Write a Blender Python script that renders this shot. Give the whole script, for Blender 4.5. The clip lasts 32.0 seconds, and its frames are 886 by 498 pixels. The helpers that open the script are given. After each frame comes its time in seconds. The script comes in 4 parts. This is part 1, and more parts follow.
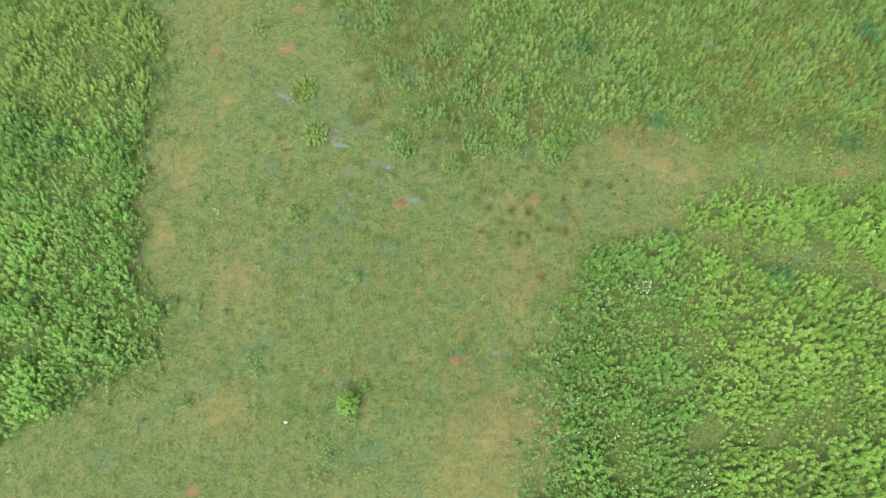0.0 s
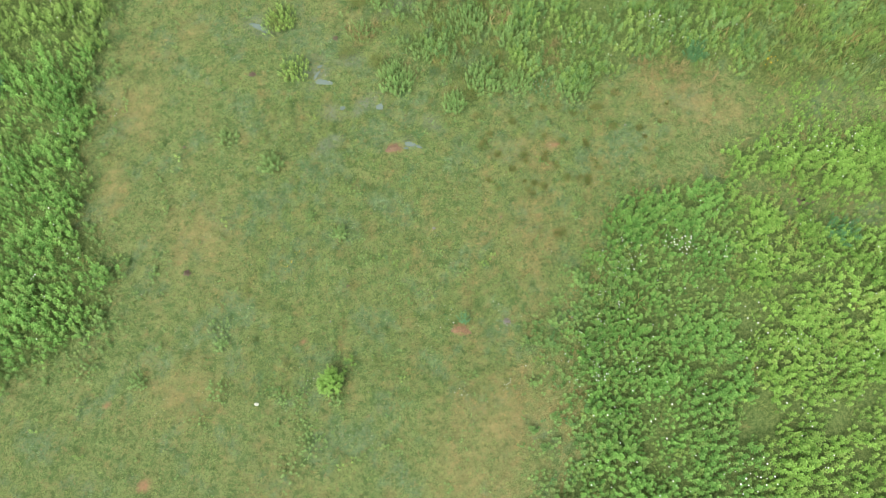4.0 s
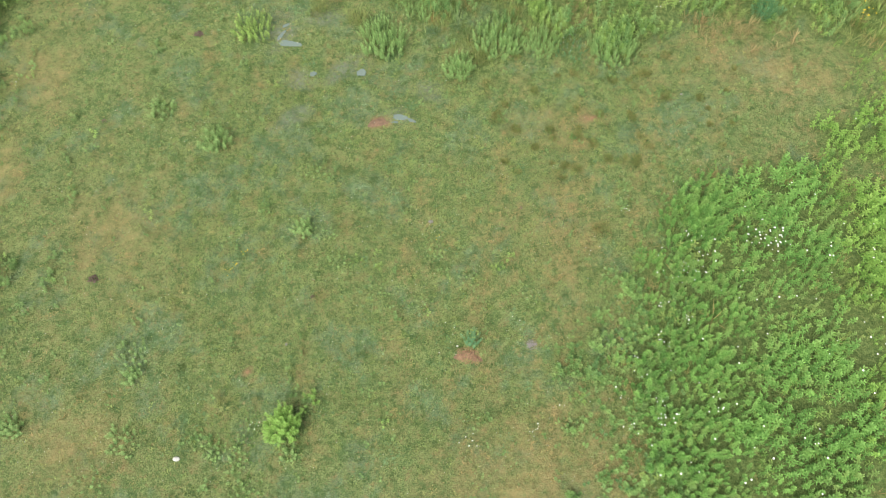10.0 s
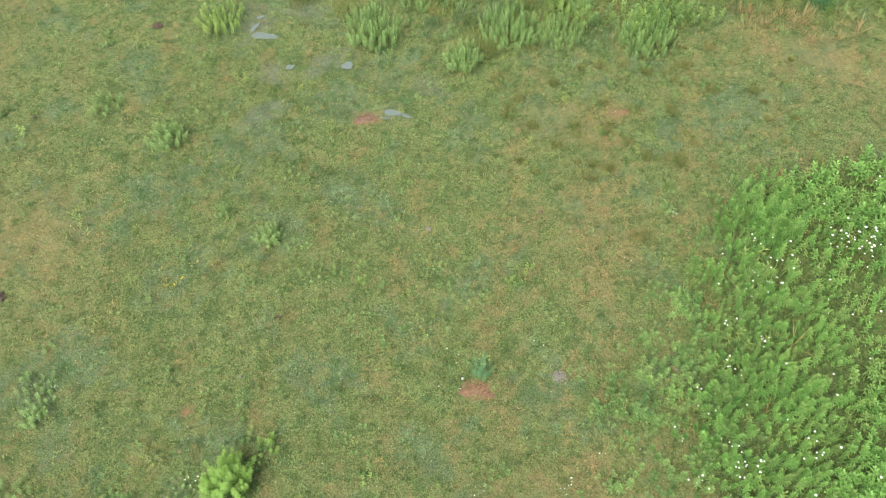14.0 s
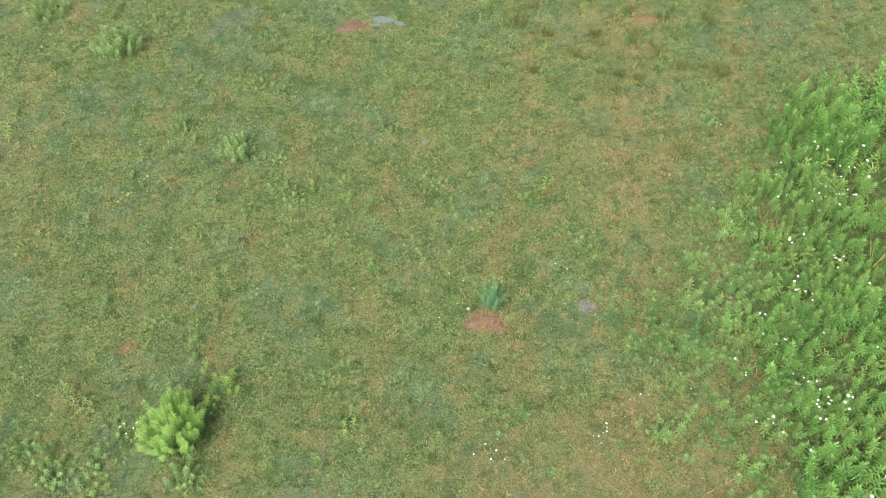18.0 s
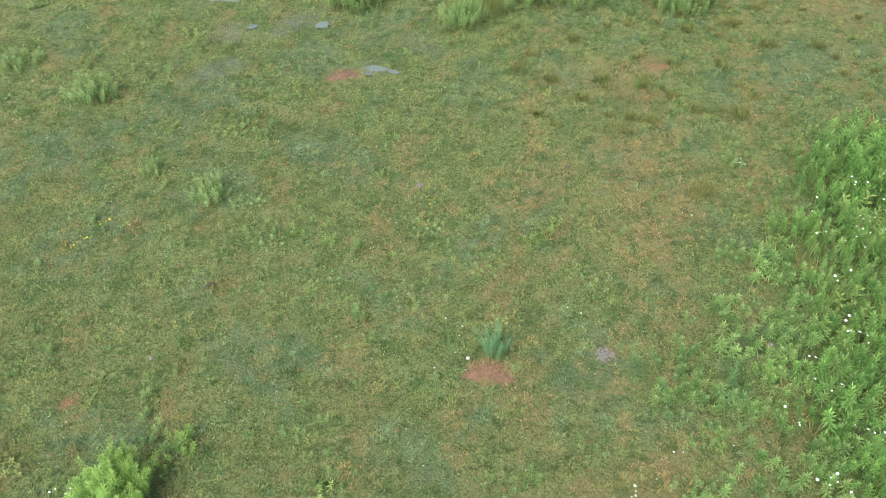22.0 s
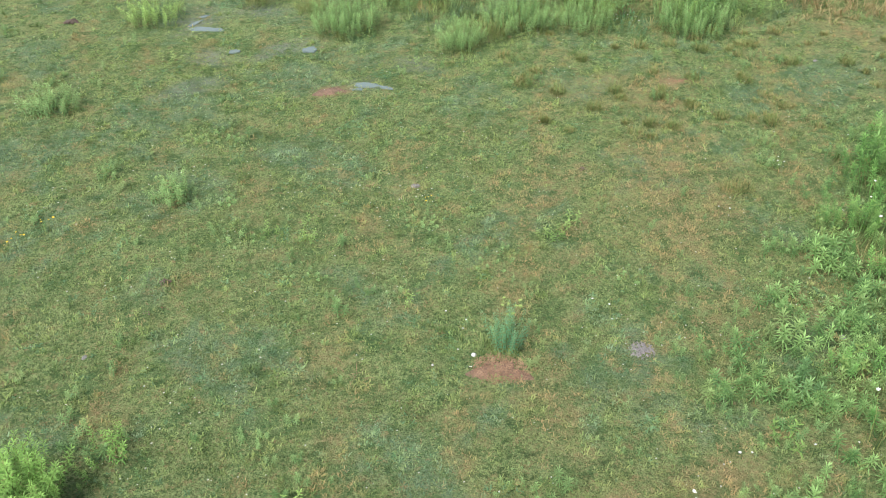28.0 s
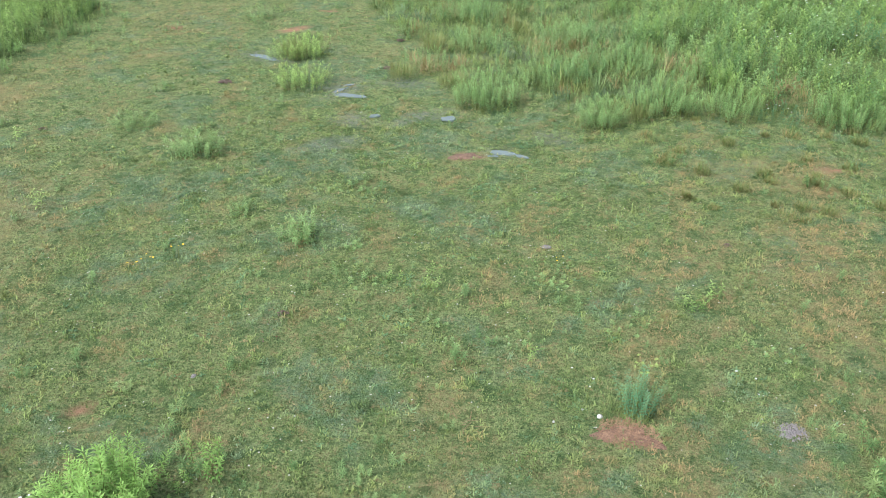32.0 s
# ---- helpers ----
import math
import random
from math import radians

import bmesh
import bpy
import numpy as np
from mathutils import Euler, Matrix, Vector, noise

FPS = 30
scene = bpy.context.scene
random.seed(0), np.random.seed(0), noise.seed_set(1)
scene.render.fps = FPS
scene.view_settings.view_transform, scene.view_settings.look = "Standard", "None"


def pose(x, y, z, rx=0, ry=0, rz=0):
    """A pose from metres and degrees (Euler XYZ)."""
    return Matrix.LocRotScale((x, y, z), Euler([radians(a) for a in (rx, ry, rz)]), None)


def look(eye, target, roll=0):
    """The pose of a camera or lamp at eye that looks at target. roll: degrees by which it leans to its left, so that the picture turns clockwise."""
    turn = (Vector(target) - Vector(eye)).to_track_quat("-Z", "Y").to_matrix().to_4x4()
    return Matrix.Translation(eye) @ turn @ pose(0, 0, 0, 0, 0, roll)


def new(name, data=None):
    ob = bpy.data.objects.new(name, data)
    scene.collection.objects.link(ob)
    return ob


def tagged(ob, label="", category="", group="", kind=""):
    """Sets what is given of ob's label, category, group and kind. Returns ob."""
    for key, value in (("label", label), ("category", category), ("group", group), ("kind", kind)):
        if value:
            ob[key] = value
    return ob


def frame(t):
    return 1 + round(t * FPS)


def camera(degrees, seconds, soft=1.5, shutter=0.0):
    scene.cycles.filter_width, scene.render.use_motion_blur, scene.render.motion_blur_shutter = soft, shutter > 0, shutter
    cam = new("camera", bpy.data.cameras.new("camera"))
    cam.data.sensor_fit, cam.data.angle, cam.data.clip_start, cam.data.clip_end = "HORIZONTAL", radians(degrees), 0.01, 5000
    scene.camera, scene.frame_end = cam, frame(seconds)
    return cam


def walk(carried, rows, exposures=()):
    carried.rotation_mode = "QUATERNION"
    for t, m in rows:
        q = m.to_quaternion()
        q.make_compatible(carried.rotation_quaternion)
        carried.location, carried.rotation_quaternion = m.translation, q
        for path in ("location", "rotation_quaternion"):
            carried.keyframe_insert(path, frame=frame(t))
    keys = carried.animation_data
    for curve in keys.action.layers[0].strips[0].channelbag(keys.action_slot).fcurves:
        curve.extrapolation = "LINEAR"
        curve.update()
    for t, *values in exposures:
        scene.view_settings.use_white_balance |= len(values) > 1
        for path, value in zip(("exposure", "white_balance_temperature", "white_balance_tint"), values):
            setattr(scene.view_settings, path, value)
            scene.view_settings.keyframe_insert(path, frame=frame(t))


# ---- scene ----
# ================= camera =================
cam = camera(54.11, 32.0, soft=0.9)
PATH = [
    (0.0, 0.00, -0.00, 39.000, 18.10, -0.24, 0.03),
    (0.5, 0.03, 0.12, 38.267, 17.94, -0.19, -0.03),
    (1.0, 0.05, 0.18, 37.494, 17.86, -0.17, -0.03),
    (1.5, 0.05, 0.14, 36.627, 17.97, -0.15, -0.06),
    (2.0, 0.01, 0.02, 35.746, 18.13, -0.11, -0.12),
    (2.5, 0.04, -0.05, 34.882, 18.24, -0.05, -0.10),
    (3.0, 0.10, -0.09, 34.058, 18.33, 0.02, -0.05),
    (3.5, 0.16, -0.07, 33.232, 18.35, 0.09, -0.05),
    (5.5, -0.13, 0.09, 30.020, 18.14, -0.37, -0.27),
    (6.0, -0.11, 0.03, 29.195, 18.82, -0.32, -0.28),
    (6.5, -0.08, -0.00, 28.359, 21.58, -0.28, -0.26),
    (7.0, -0.03, -0.03, 27.522, 24.37, -0.20, -0.22),
    (7.5, 0.03, -0.12, 26.787, 25.11, -0.10, -0.14),
    (8.0, 0.08, -0.15, 25.959, 25.25, -0.02, -0.06),
    (8.5, 0.09, -0.13, 25.127, 25.30, 0.01, -0.01),
    (9.0, 0.09, -0.08, 24.340, 25.25, -0.01, 0.01),
    (9.5, 0.11, -0.02, 23.548, 25.18, 0.03, 0.02),
    (10.0, 0.17, -0.03, 22.759, 25.23, 0.09, 0.08),
    (10.5, 0.22, -0.06, 21.988, 25.27, 0.19, 0.21),
    (11.0, 0.26, -0.08, 21.195, 25.34, 0.27, 0.23),
    (11.5, 0.30, -0.08, 20.354, 25.63, 0.36, 0.27),
    (12.0, 0.28, -0.07, 19.585, 26.68, 0.42, 0.18),
    (12.5, 0.24, -0.10, 18.785, 29.54, 0.42, 0.12),
    (13.0, 0.24, -0.09, 18.068, 32.58, 0.40, 0.14),
    (13.5, 0.26, -0.06, 17.465, 33.29, 0.43, 0.17),
    (14.0, 0.26, -0.06, 16.803, 33.39, 0.44, 0.18),
    (14.5, 0.23, -0.01, 16.192, 33.26, 0.36, 0.19),
    (15.0, 0.18, -0.03, 15.585, 33.37, 0.18, 0.10),
    (15.5, 0.11, -0.07, 14.977, 33.61, 0.01, 0.00),
    (17.5, 0.03, -0.09, 13.131, 35.04, -0.12, -0.14),
    (18.0, 0.07, -0.07, 12.742, 35.44, 0.02, -0.13),
    (18.5, 0.11, -0.08, 12.361, 35.97, 0.14, -0.10),
    (19.0, 0.13, -0.08, 11.971, 36.81, 0.19, -0.07),
    (19.5, 0.12, -0.06, 11.628, 37.61, 0.14, -0.12),
    (20.0, 0.10, -0.05, 11.331, 38.59, 0.07, -0.18),
    (20.5, 0.12, -0.04, 11.081, 39.70, 0.09, -0.20),
    (21.0, 0.15, -0.06, 10.852, 41.17, 0.19, -0.15),
    (21.5, 0.17, -0.03, 10.638, 42.55, 0.27, -0.18),
    (22.0, 0.18, -0.05, 10.372, 44.08, 0.32, -0.19),
    (22.5, 0.17, -0.05, 10.075, 45.50, 0.34, -0.21),
    (23.0, 0.17, -0.01, 9.834, 46.72, 0.34, -0.20),
    (23.5, 0.16, -0.01, 9.569, 48.10, 0.34, -0.20),
    (24.0, 0.14, -0.02, 9.282, 49.50, 0.32, -0.18),
    (24.5, 0.11, -0.01, 8.995, 50.90, 0.30, -0.22),
    (26.5, 0.12, -0.02, 7.920, 52.11, 0.37, -0.38),
    (27.0, 0.12, -0.02, 7.670, 52.17, 0.36, -0.45),
    (27.5, 0.11, 0.00, 7.419, 52.29, 0.38, -0.55),
    (28.0, 0.11, 0.03, 7.216, 53.88, 0.38, -0.63),
    (28.5, 0.12, 0.06, 7.093, 55.95, 0.40, -0.66),
    (29.0, 0.12, 0.07, 6.989, 58.15, 0.40, 0.17),
    (29.5, 0.09, 0.10, 6.864, 60.35, 0.37, 3.36),
    (30.0, 0.09, 0.10, 6.734, 61.58, 0.37, 6.82),
    (30.5, 0.05, 0.11, 6.594, 61.63, 0.25, 8.73),
    (31.0, 0.01, 0.09, 6.466, 61.65, 0.13, 9.04),
    (31.5, -0.03, 0.07, 6.316, 61.68, 0.06, 8.83),
    (32.0, -0.06, 0.05, 6.146, 61.67, -0.00, 8.60),
]
walk(cam, [(t, pose(*p)) for t, *p in PATH], exposures=[(0.0, 0.64, 6550, 0), (7.0, 0.64, 6550, 5), (12.0, 0.70, 6500, 10), (15.0, 0.72, 6450, 11), (18.0, 0.74, 6350, 12), (19.0, 0.61, 6300, 13), (20.0, 0.66, 6250, 13), (23.0, 0.63, 6100, 14), (24.0, 0.72, 6000, 14), (27.0, 0.65, 6050, 13), (28.0, 0.78, 5950, 14), (32.0, 0.82, 5700, 17)])

# ================= sky and light =================
world = bpy.data.worlds.new("overcast_sky")
scene.world = world
world.use_nodes = True
wn = world.node_tree.nodes
sky = wn.new("ShaderNodeTexSky")
sky.sky_type = 'NISHITA'
sky.sun_disc = False
sky.sun_elevation, sky.sun_rotation = radians(52), radians(215)
sky.air_density, sky.dust_density, sky.ozone_density = 1.0, 4.0, 0.6
wn["Background"].inputs["Strength"].default_value = 0.135
grey = wn.new("ShaderNodeRGBToBW")
veil = wn.new("ShaderNodeMix")
veil.data_type = 'RGBA'
veil.inputs[0].default_value = 0.7
world.node_tree.links.new(sky.outputs[0], grey.inputs[0])
world.node_tree.links.new(sky.outputs[0], veil.inputs[6])
world.node_tree.links.new(grey.outputs[0], veil.inputs[7])
world.node_tree.links.new(veil.outputs[2], wn["Background"].inputs["Color"])

sun = new("sun", bpy.data.lights.new("sun", 'SUN'))
sun.data.energy, sun.data.angle, sun.data.color = 2.3, radians(38), (1.0, 0.96, 0.88)
sun.matrix_world = look((-14, -20, 32), (0, 0, 0))


# ================= materials =================
def nodes_of(name):
    mat = bpy.data.materials.new(name)
    mat.use_nodes = True
    nt = mat.node_tree
    return mat, nt, nt.nodes["Principled BSDF"]


def add_node(nt, kind, **values):
    n = nt.nodes.new(kind)
    for key, v in values.items():
        n.inputs[key].default_value = v
    return n


def mixed(nt, factor, a, b):
    """A colour mix; factor, a and b are sockets or values."""
    n = nt.nodes.new("ShaderNodeMix")
    n.data_type = 'RGBA'
    for socket, v in ((n.inputs[0], factor), (n.inputs[6], a), (n.inputs[7], b)):
        if isinstance(v, bpy.types.NodeSocket):
            nt.links.new(v, socket)
        elif isinstance(v, (int, float)):
            socket.default_value = v
        else:
            socket.default_value = (*v, 1.0)
    return n.outputs[2]


def noise_of(nt, scale, detail=4.0, rough=0.6, lo=0.35, hi=0.65):
    coord = nt.nodes.new("ShaderNodeTexCoord")
    n = add_node(nt, "ShaderNodeTexNoise", Scale=scale, Detail=detail, Roughness=rough)
    nt.links.new(coord.outputs["Object"], n.inputs["Vector"])
    r = add_node(nt, "ShaderNodeMapRange")
    r.inputs[1].default_value, r.inputs[2].default_value = lo, hi
    nt.links.new(n.outputs[0], r.inputs[0])
    return r.outputs[0]


def attribute(nt, name):
    n = nt.nodes.new("ShaderNodeAttribute")
    n.attribute_name = name
    return n.outputs["Fac"]


def times(nt, a, b):
    n = nt.nodes.new("ShaderNodeMath")
    n.operation = 'MULTIPLY'
    n.use_clamp = True
    for socket, v in zip(n.inputs, (a, b)):
        if isinstance(v, (int, float)):
            socket.default_value = v
        else:
            nt.links.new(v, socket)
    return n.outputs[0]


def bumped(nt, bsdf, height, strength, distance):
    b = add_node(nt, "ShaderNodeBump", Strength=strength, Distance=distance)
    nt.links.new(height, b.inputs["Height"])
    nt.links.new(b.outputs[0], bsdf.inputs["Normal"])


def leaf_material(name, dark, light, dry, through_light=0.3, rough=0.5, cool=None):
    """Living leaves: a tint between two greens, by plant and darker towards the foot, its dryness (below zero: how
    blue-green it is), and fine mottling; some light passes through.
    """
    mat, nt, bsdf = nodes_of(name)
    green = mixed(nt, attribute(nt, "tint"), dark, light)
    green = mixed(nt, times(nt, noise_of(nt, 9.0), 0.35), green, light)
    col = mixed(nt, attribute(nt, "dry"), green, dry)
    if cool:
        col = mixed(nt, times(nt, attribute(nt, "dry"), -1.0), col, mixed(nt, attribute(nt, "tint"), *cool))
    nt.links.new(col, bsdf.inputs["Base Color"])
    bsdf.inputs["Roughness"].default_value = rough
    bsdf.inputs["Specular IOR Level"].default_value = 0.25
    tr = nt.nodes.new("ShaderNodeBsdfTranslucent")
    nt.links.new(col, tr.inputs["Color"])
    mix = add_node(nt, "ShaderNodeMixShader", Fac=through_light)
    nt.links.new(bsdf.outputs[0], mix.inputs[1])
    nt.links.new(tr.outputs[0], mix.inputs[2])
    nt.links.new(mix.outputs[0], nt.nodes["Material Output"].inputs["Surface"])
    return mat


def solid_material(name, a, b, scale, rough=0.8, bump=0.5, bump_size=0.01):
    mat, nt, bsdf = nodes_of(name)
    fine = noise_of(nt, scale * 5, 6.0)
    col = mixed(nt, noise_of(nt, scale), a, b)
    col = mixed(nt, times(nt, fine, 0.4), col, tuple(v * 0.55 for v in a))
    nt.links.new(col, bsdf.inputs["Base Color"])
    bsdf.inputs["Roughness"].default_value = rough
    bumped(nt, bsdf, fine, bump, bump_size)
    return mat


DRY = (0.35, 0.28, 0.125)
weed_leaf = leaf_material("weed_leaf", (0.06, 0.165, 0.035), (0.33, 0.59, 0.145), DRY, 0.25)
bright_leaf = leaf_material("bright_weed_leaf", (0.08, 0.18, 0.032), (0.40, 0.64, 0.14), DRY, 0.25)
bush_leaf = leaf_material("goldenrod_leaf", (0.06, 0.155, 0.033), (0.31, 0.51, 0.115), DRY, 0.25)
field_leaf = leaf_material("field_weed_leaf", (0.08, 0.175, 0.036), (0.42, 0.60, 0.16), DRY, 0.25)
sprig_leaf = leaf_material("sprig_leaf", (0.095, 0.19, 0.053), (0.31, 0.47, 0.16), DRY, 0.2)
pale_leaf = leaf_material("pale_weed_leaf", (0.095, 0.205, 0.06), (0.32, 0.50, 0.17), DRY, 0.25)
spurge_leaf = leaf_material("spurge_leaf", (0.075, 0.22, 0.105), (0.21, 0.42, 0.195), DRY, 0.25)
cool_leaf = leaf_material("cool_sprig_leaf", (0.08, 0.185, 0.06), (0.30, 0.48, 0.17), DRY, 0.25)
border_leaf = leaf_material("border_sprig_leaf", (0.075, 0.17, 0.045), (0.35, 0.54, 0.17), DRY, 0.25)
wiry_leaf = leaf_material("wiry_weed_leaf", (0.19, 0.23, 0.07), (0.42, 0.47, 0.16), DRY, 0.2)
teal_leaf = leaf_material("blue_green_leaf", (0.055, 0.15, 0.06), (0.15, 0.33, 0.14), DRY)
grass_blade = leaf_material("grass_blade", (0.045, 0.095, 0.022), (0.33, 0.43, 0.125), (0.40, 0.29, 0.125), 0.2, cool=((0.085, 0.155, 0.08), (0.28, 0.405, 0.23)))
dead_blade = leaf_material("withered_blade", (0.23, 0.18, 0.075), (0.42, 0.34, 0.155), (0.32, 0.24, 0.11), 0.1)
clover_leaf = leaf_material("clover_leaf", (0.065, 0.145, 0.053), (0.19, 0.32, 0.135), DRY, 0.2)
stem_green = leaf_material("weed_stem", (0.10, 0.15, 0.03), (0.18, 0.22, 0.06), DRY, 0.1, 0.6)
petal_white = solid_material("white_petal", (0.85, 0.85, 0.80), (0.75, 0.77, 0.72), 30, 0.6, 0.1)
clover_head = solid_material("clover_head", (0.52, 0.55, 0.42), (0.62, 0.60, 0.50), 30, 0.7, 0.1)
petal_yellow = solid_material("yellow_petal", (0.80, 0.60, 0.03), (0.72, 0.48, 0.02), 30, 0.6, 0.1)
bud_green = solid_material("yellow_green_bud", (0.36, 0.45, 0.11), (0.27, 0.40, 0.10), 30, 0.7, 0.2)
red_soil = solid_material("red_brown_soil", (0.34, 0.21, 0.135), (0.22, 0.14, 0.09), 12, 0.95, 0.9, 0.02)
straw_mat = solid_material("dry_straw", (0.48, 0.31, 0.18), (0.30, 0.17, 0.09), 14, 0.9, 0.4)
dung_mat = solid_material("dried_dung", (0.19, 0.135, 0.10), (0.25, 0.185, 0.14), 20, 0.95, 0.9, 0.02)
stone_mat = solid_material("pale_stone", (0.29, 0.275, 0.24), (0.19, 0.185, 0.16), 16, 0.85, 0.6)
white_stone = solid_material("white_stone", (0.68, 0.67, 0.62), (0.52, 0.51, 0.47), 16, 0.8, 0.5)
ash_mat = solid_material("grey_crumbs", (0.32, 0.29, 0.27), (0.44, 0.41, 0.385), 18, 0.95, 0.8, 0.02)
# near black: the unlit inside of the burrow is put into this colour
burrow_mat = solid_material("burrow_mouth_shade", (0.035, 0.025, 0.018), (0.08, 0.055, 0.035), 12, 1.0, 0.8, 0.02)

water_mat, nt, bsdf = nodes_of("puddle_water")
bsdf.inputs["Base Color"].default_value = (0.17, 0.215, 0.19, 1)
bsdf.inputs["Roughness"].default_value = 0.12
bsdf.inputs["IOR"].default_value = 1.33
bsdf.inputs["Specular IOR Level"].default_value = 0.6
bumped(nt, bsdf, noise_of(nt, 14.0), 0.05, 0.01)

ground_mat, nt, bsdf = nodes_of("grazed_turf_ground")
turf = mixed(nt, noise_of(nt, 0.8, 9.0, 0.8, 0.42, 0.58), (0.11, 0.175, 0.06), (0.195, 0.232, 0.085))
turf = mixed(nt, times(nt, noise_of(nt, 7.0, 7.0, 0.85, 0.48, 0.56), 0.85), turf, (0.05, 0.095, 0.03))
turf = mixed(nt, times(nt, noise_of(nt, 9.0, 6.0, 0.85, 0.53, 0.59), 0.8), turf, (0.28, 0.33, 0.135))
turf = mixed(nt, times(nt, noise_of(nt, 2.3, 5.0, 0.65, 0.52, 0.72), 0.7), turf, (0.22, 0.19, 0.085))
turf = mixed(nt, times(nt, noise_of(nt, 30.0, 4.0, 0.85, 0.47, 0.56), 0.85), turf, (0.28, 0.36, 0.13))
turf = mixed(nt, times(nt, noise_of(nt, 21.0, 5.0, 0.8, 0.53, 0.62), 0.8), turf, (0.045, 0.075, 0.022))
turf = mixed(nt, times(nt, noise_of(nt, 27.0, 4.0, 0.8, 0.57, 0.66), 0.8), turf, (0.32, 0.26, 0.13))
dryness = mixed(nt, noise_of(nt, 5.5, 7.0, 0.8, 0.42, 0.58), (0.35, 0.29, 0.135), (0.23, 0.22, 0.09))
turf = mixed(nt, times(nt, times(nt, attribute(nt, "dry"), 0.68), noise_of(nt, 5.0, 9.0, 0.88, 0.43, 0.57)), turf, dryness)
turf = mixed(nt, times(nt, attribute(nt, "damp"), times(nt, noise_of(nt, 4.5, 8.0, 0.85, 0.40, 0.56), 0.65)), turf, mixed(nt, noise_of(nt, 6.0, 7.0, 0.8, 0.42, 0.58), (0.105, 0.185, 0.10), (0.18, 0.25, 0.155)))
soil = mixed(nt, noise_of(nt, 7.0, 6.0), (0.38, 0.22, 0.13), (0.26, 0.165, 0.09))
turf = mixed(nt, times(nt, noise_of(nt, 1.3, 8.0, 0.8, 0.50, 0.60), times(nt, attribute(nt, "dry"), 0.55)), turf, (0.25, 0.20, 0.09))
turf = mixed(nt, times(nt, noise_of(nt, 4.7, 8.0, 0.85, 0.545, 0.61), 0.75), turf, (0.30, 0.225, 0.105))
turf = mixed(nt, times(nt, noise_of(nt, 3.1, 8.0, 0.85, 0.52, 0.59), 0.7), turf, (0.05, 0.095, 0.028))
turf = mixed(nt, times(nt, noise_of(nt, 1.7, 8.0, 0.85, 0.50, 0.59), 0.52), turf, (0.065, 0.14, 0.045))
tan = mixed(nt, noise_of(nt, 4.0, 8.0, 0.85, 0.42, 0.58), (0.42, 0.33, 0.155), (0.30, 0.25, 0.105))
turf = mixed(nt, times(nt, times(nt, attribute(nt, "tan"), 0.68), noise_of(nt, 3.3, 9.0, 0.85, 0.36, 0.56)), turf, tan)
turf = mixed(nt, times(nt, attribute(nt, "wet"), noise_of(nt, 5.0, 7.0, 0.8, 0.38, 0.56)), turf, mixed(nt, noise_of(nt, 3.0, 7.0, 0.8, 0.42, 0.58), (0.15, 0.175, 0.105), (0.21, 0.24, 0.18)))
turf = mixed(nt, times(nt, attribute(nt, "bare"), noise_of(nt, 8.0, 5.0, 0.7, 0.2, 0.5)), turf, soil)
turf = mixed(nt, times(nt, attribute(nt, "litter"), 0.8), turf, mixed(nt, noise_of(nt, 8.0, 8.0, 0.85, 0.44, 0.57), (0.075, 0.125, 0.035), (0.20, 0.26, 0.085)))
nt.links.new(turf, bsdf.inputs["Base Color"])
bsdf.inputs["Roughness"].default_value = 0.9
bsdf.inputs["Specular IOR Level"].default_value = 0.135
bumped(nt, bsdf, noise_of(nt, 22.0, 8.0, 0.75, 0.2, 0.8), 0.9, 0.05)

# ================= the lie of the land =================


def lumps(x, y, size, seed):
    """Smooth uneven field between about -1 and 1 with lumps of that size in metres."""
    r = np.random.default_rng(seed)
    out = np.zeros(np.shape(x))
    for octave in range(3):
        for _ in range(7):
            a, k, ph = r.uniform(0, 6.283), r.uniform(0.6, 1.5) * 6.283 / size * 2 ** octave, r.uniform(0, 6.283)
            out = out + np.sin((np.cos(a) * x + np.sin(a) * y) * k + ph) / (2.6 * 1.9 ** octave)
    return out * 0.62


def step(v, lo, hi):
    u = np.clip((v - lo) / (hi - lo), 0, 1)
    return u * u * (3 - 2 * u)


def spots(x, y, rows, soft=0.6):
    """The union of soft round patches (x, y, across, along, turn)."""
    out = np.zeros(np.shape(x))
    wob = lumps(x, y, 1.1, 91) * 0.28
    for cx, cy, rx, ry, turn in rows:
        c, s = math.cos(radians(turn)), math.sin(radians(turn))
        u, v = (x - cx) * c + (y - cy) * s, (y - cy) * c - (x - cx) * s
        out = np.maximum(out, 1 - step(np.sqrt((u / rx) ** 2 + (v / ry) ** 2) + wob, soft, 1.15))
    return out


# edges of the uncut weeds round the grazed clearing
LEFT_EDGE = ([-2, 3.8, 5.3, 6.9, 9.5, 11.6, 18.3, 23.7, 26.4, 34], [-22, -19.4, -16.6, -13.7, -12.7, -14.3, -14.7, -13.9, -15.2, -14])
RIGHT_EDGE = ([0, 1.4, 3.4, 4.9, 6.3, 7.4, 9.0, 10.0, 11.2, 12.2, 13.5], [4.0, 4.3, 5.7, 5.25, 5.1, 5.1, 5.75, 6.05, 6.45, 6.9, 8.4])
RIGHT_TOP = ([7.0, 8.4, 10.8, 11.6, 13.2, 14.7, 16, 21, 40], [12.1, 13.3, 13.5, 13.25, 12.4, 12.05, 11.7, 10.7, 8.1])
MID_LOW = ([11.0, 12.5, 14.7, 17, 21, 40], [14.6, 13.95, 13.25, 12.85, 11.85, 9.3])
MID_HIGH = ([11.0, 12.3, 14.0, 17.0, 22, 40], [14.7, 15.1, 15.6, 15.95, 15.8, 15.8])
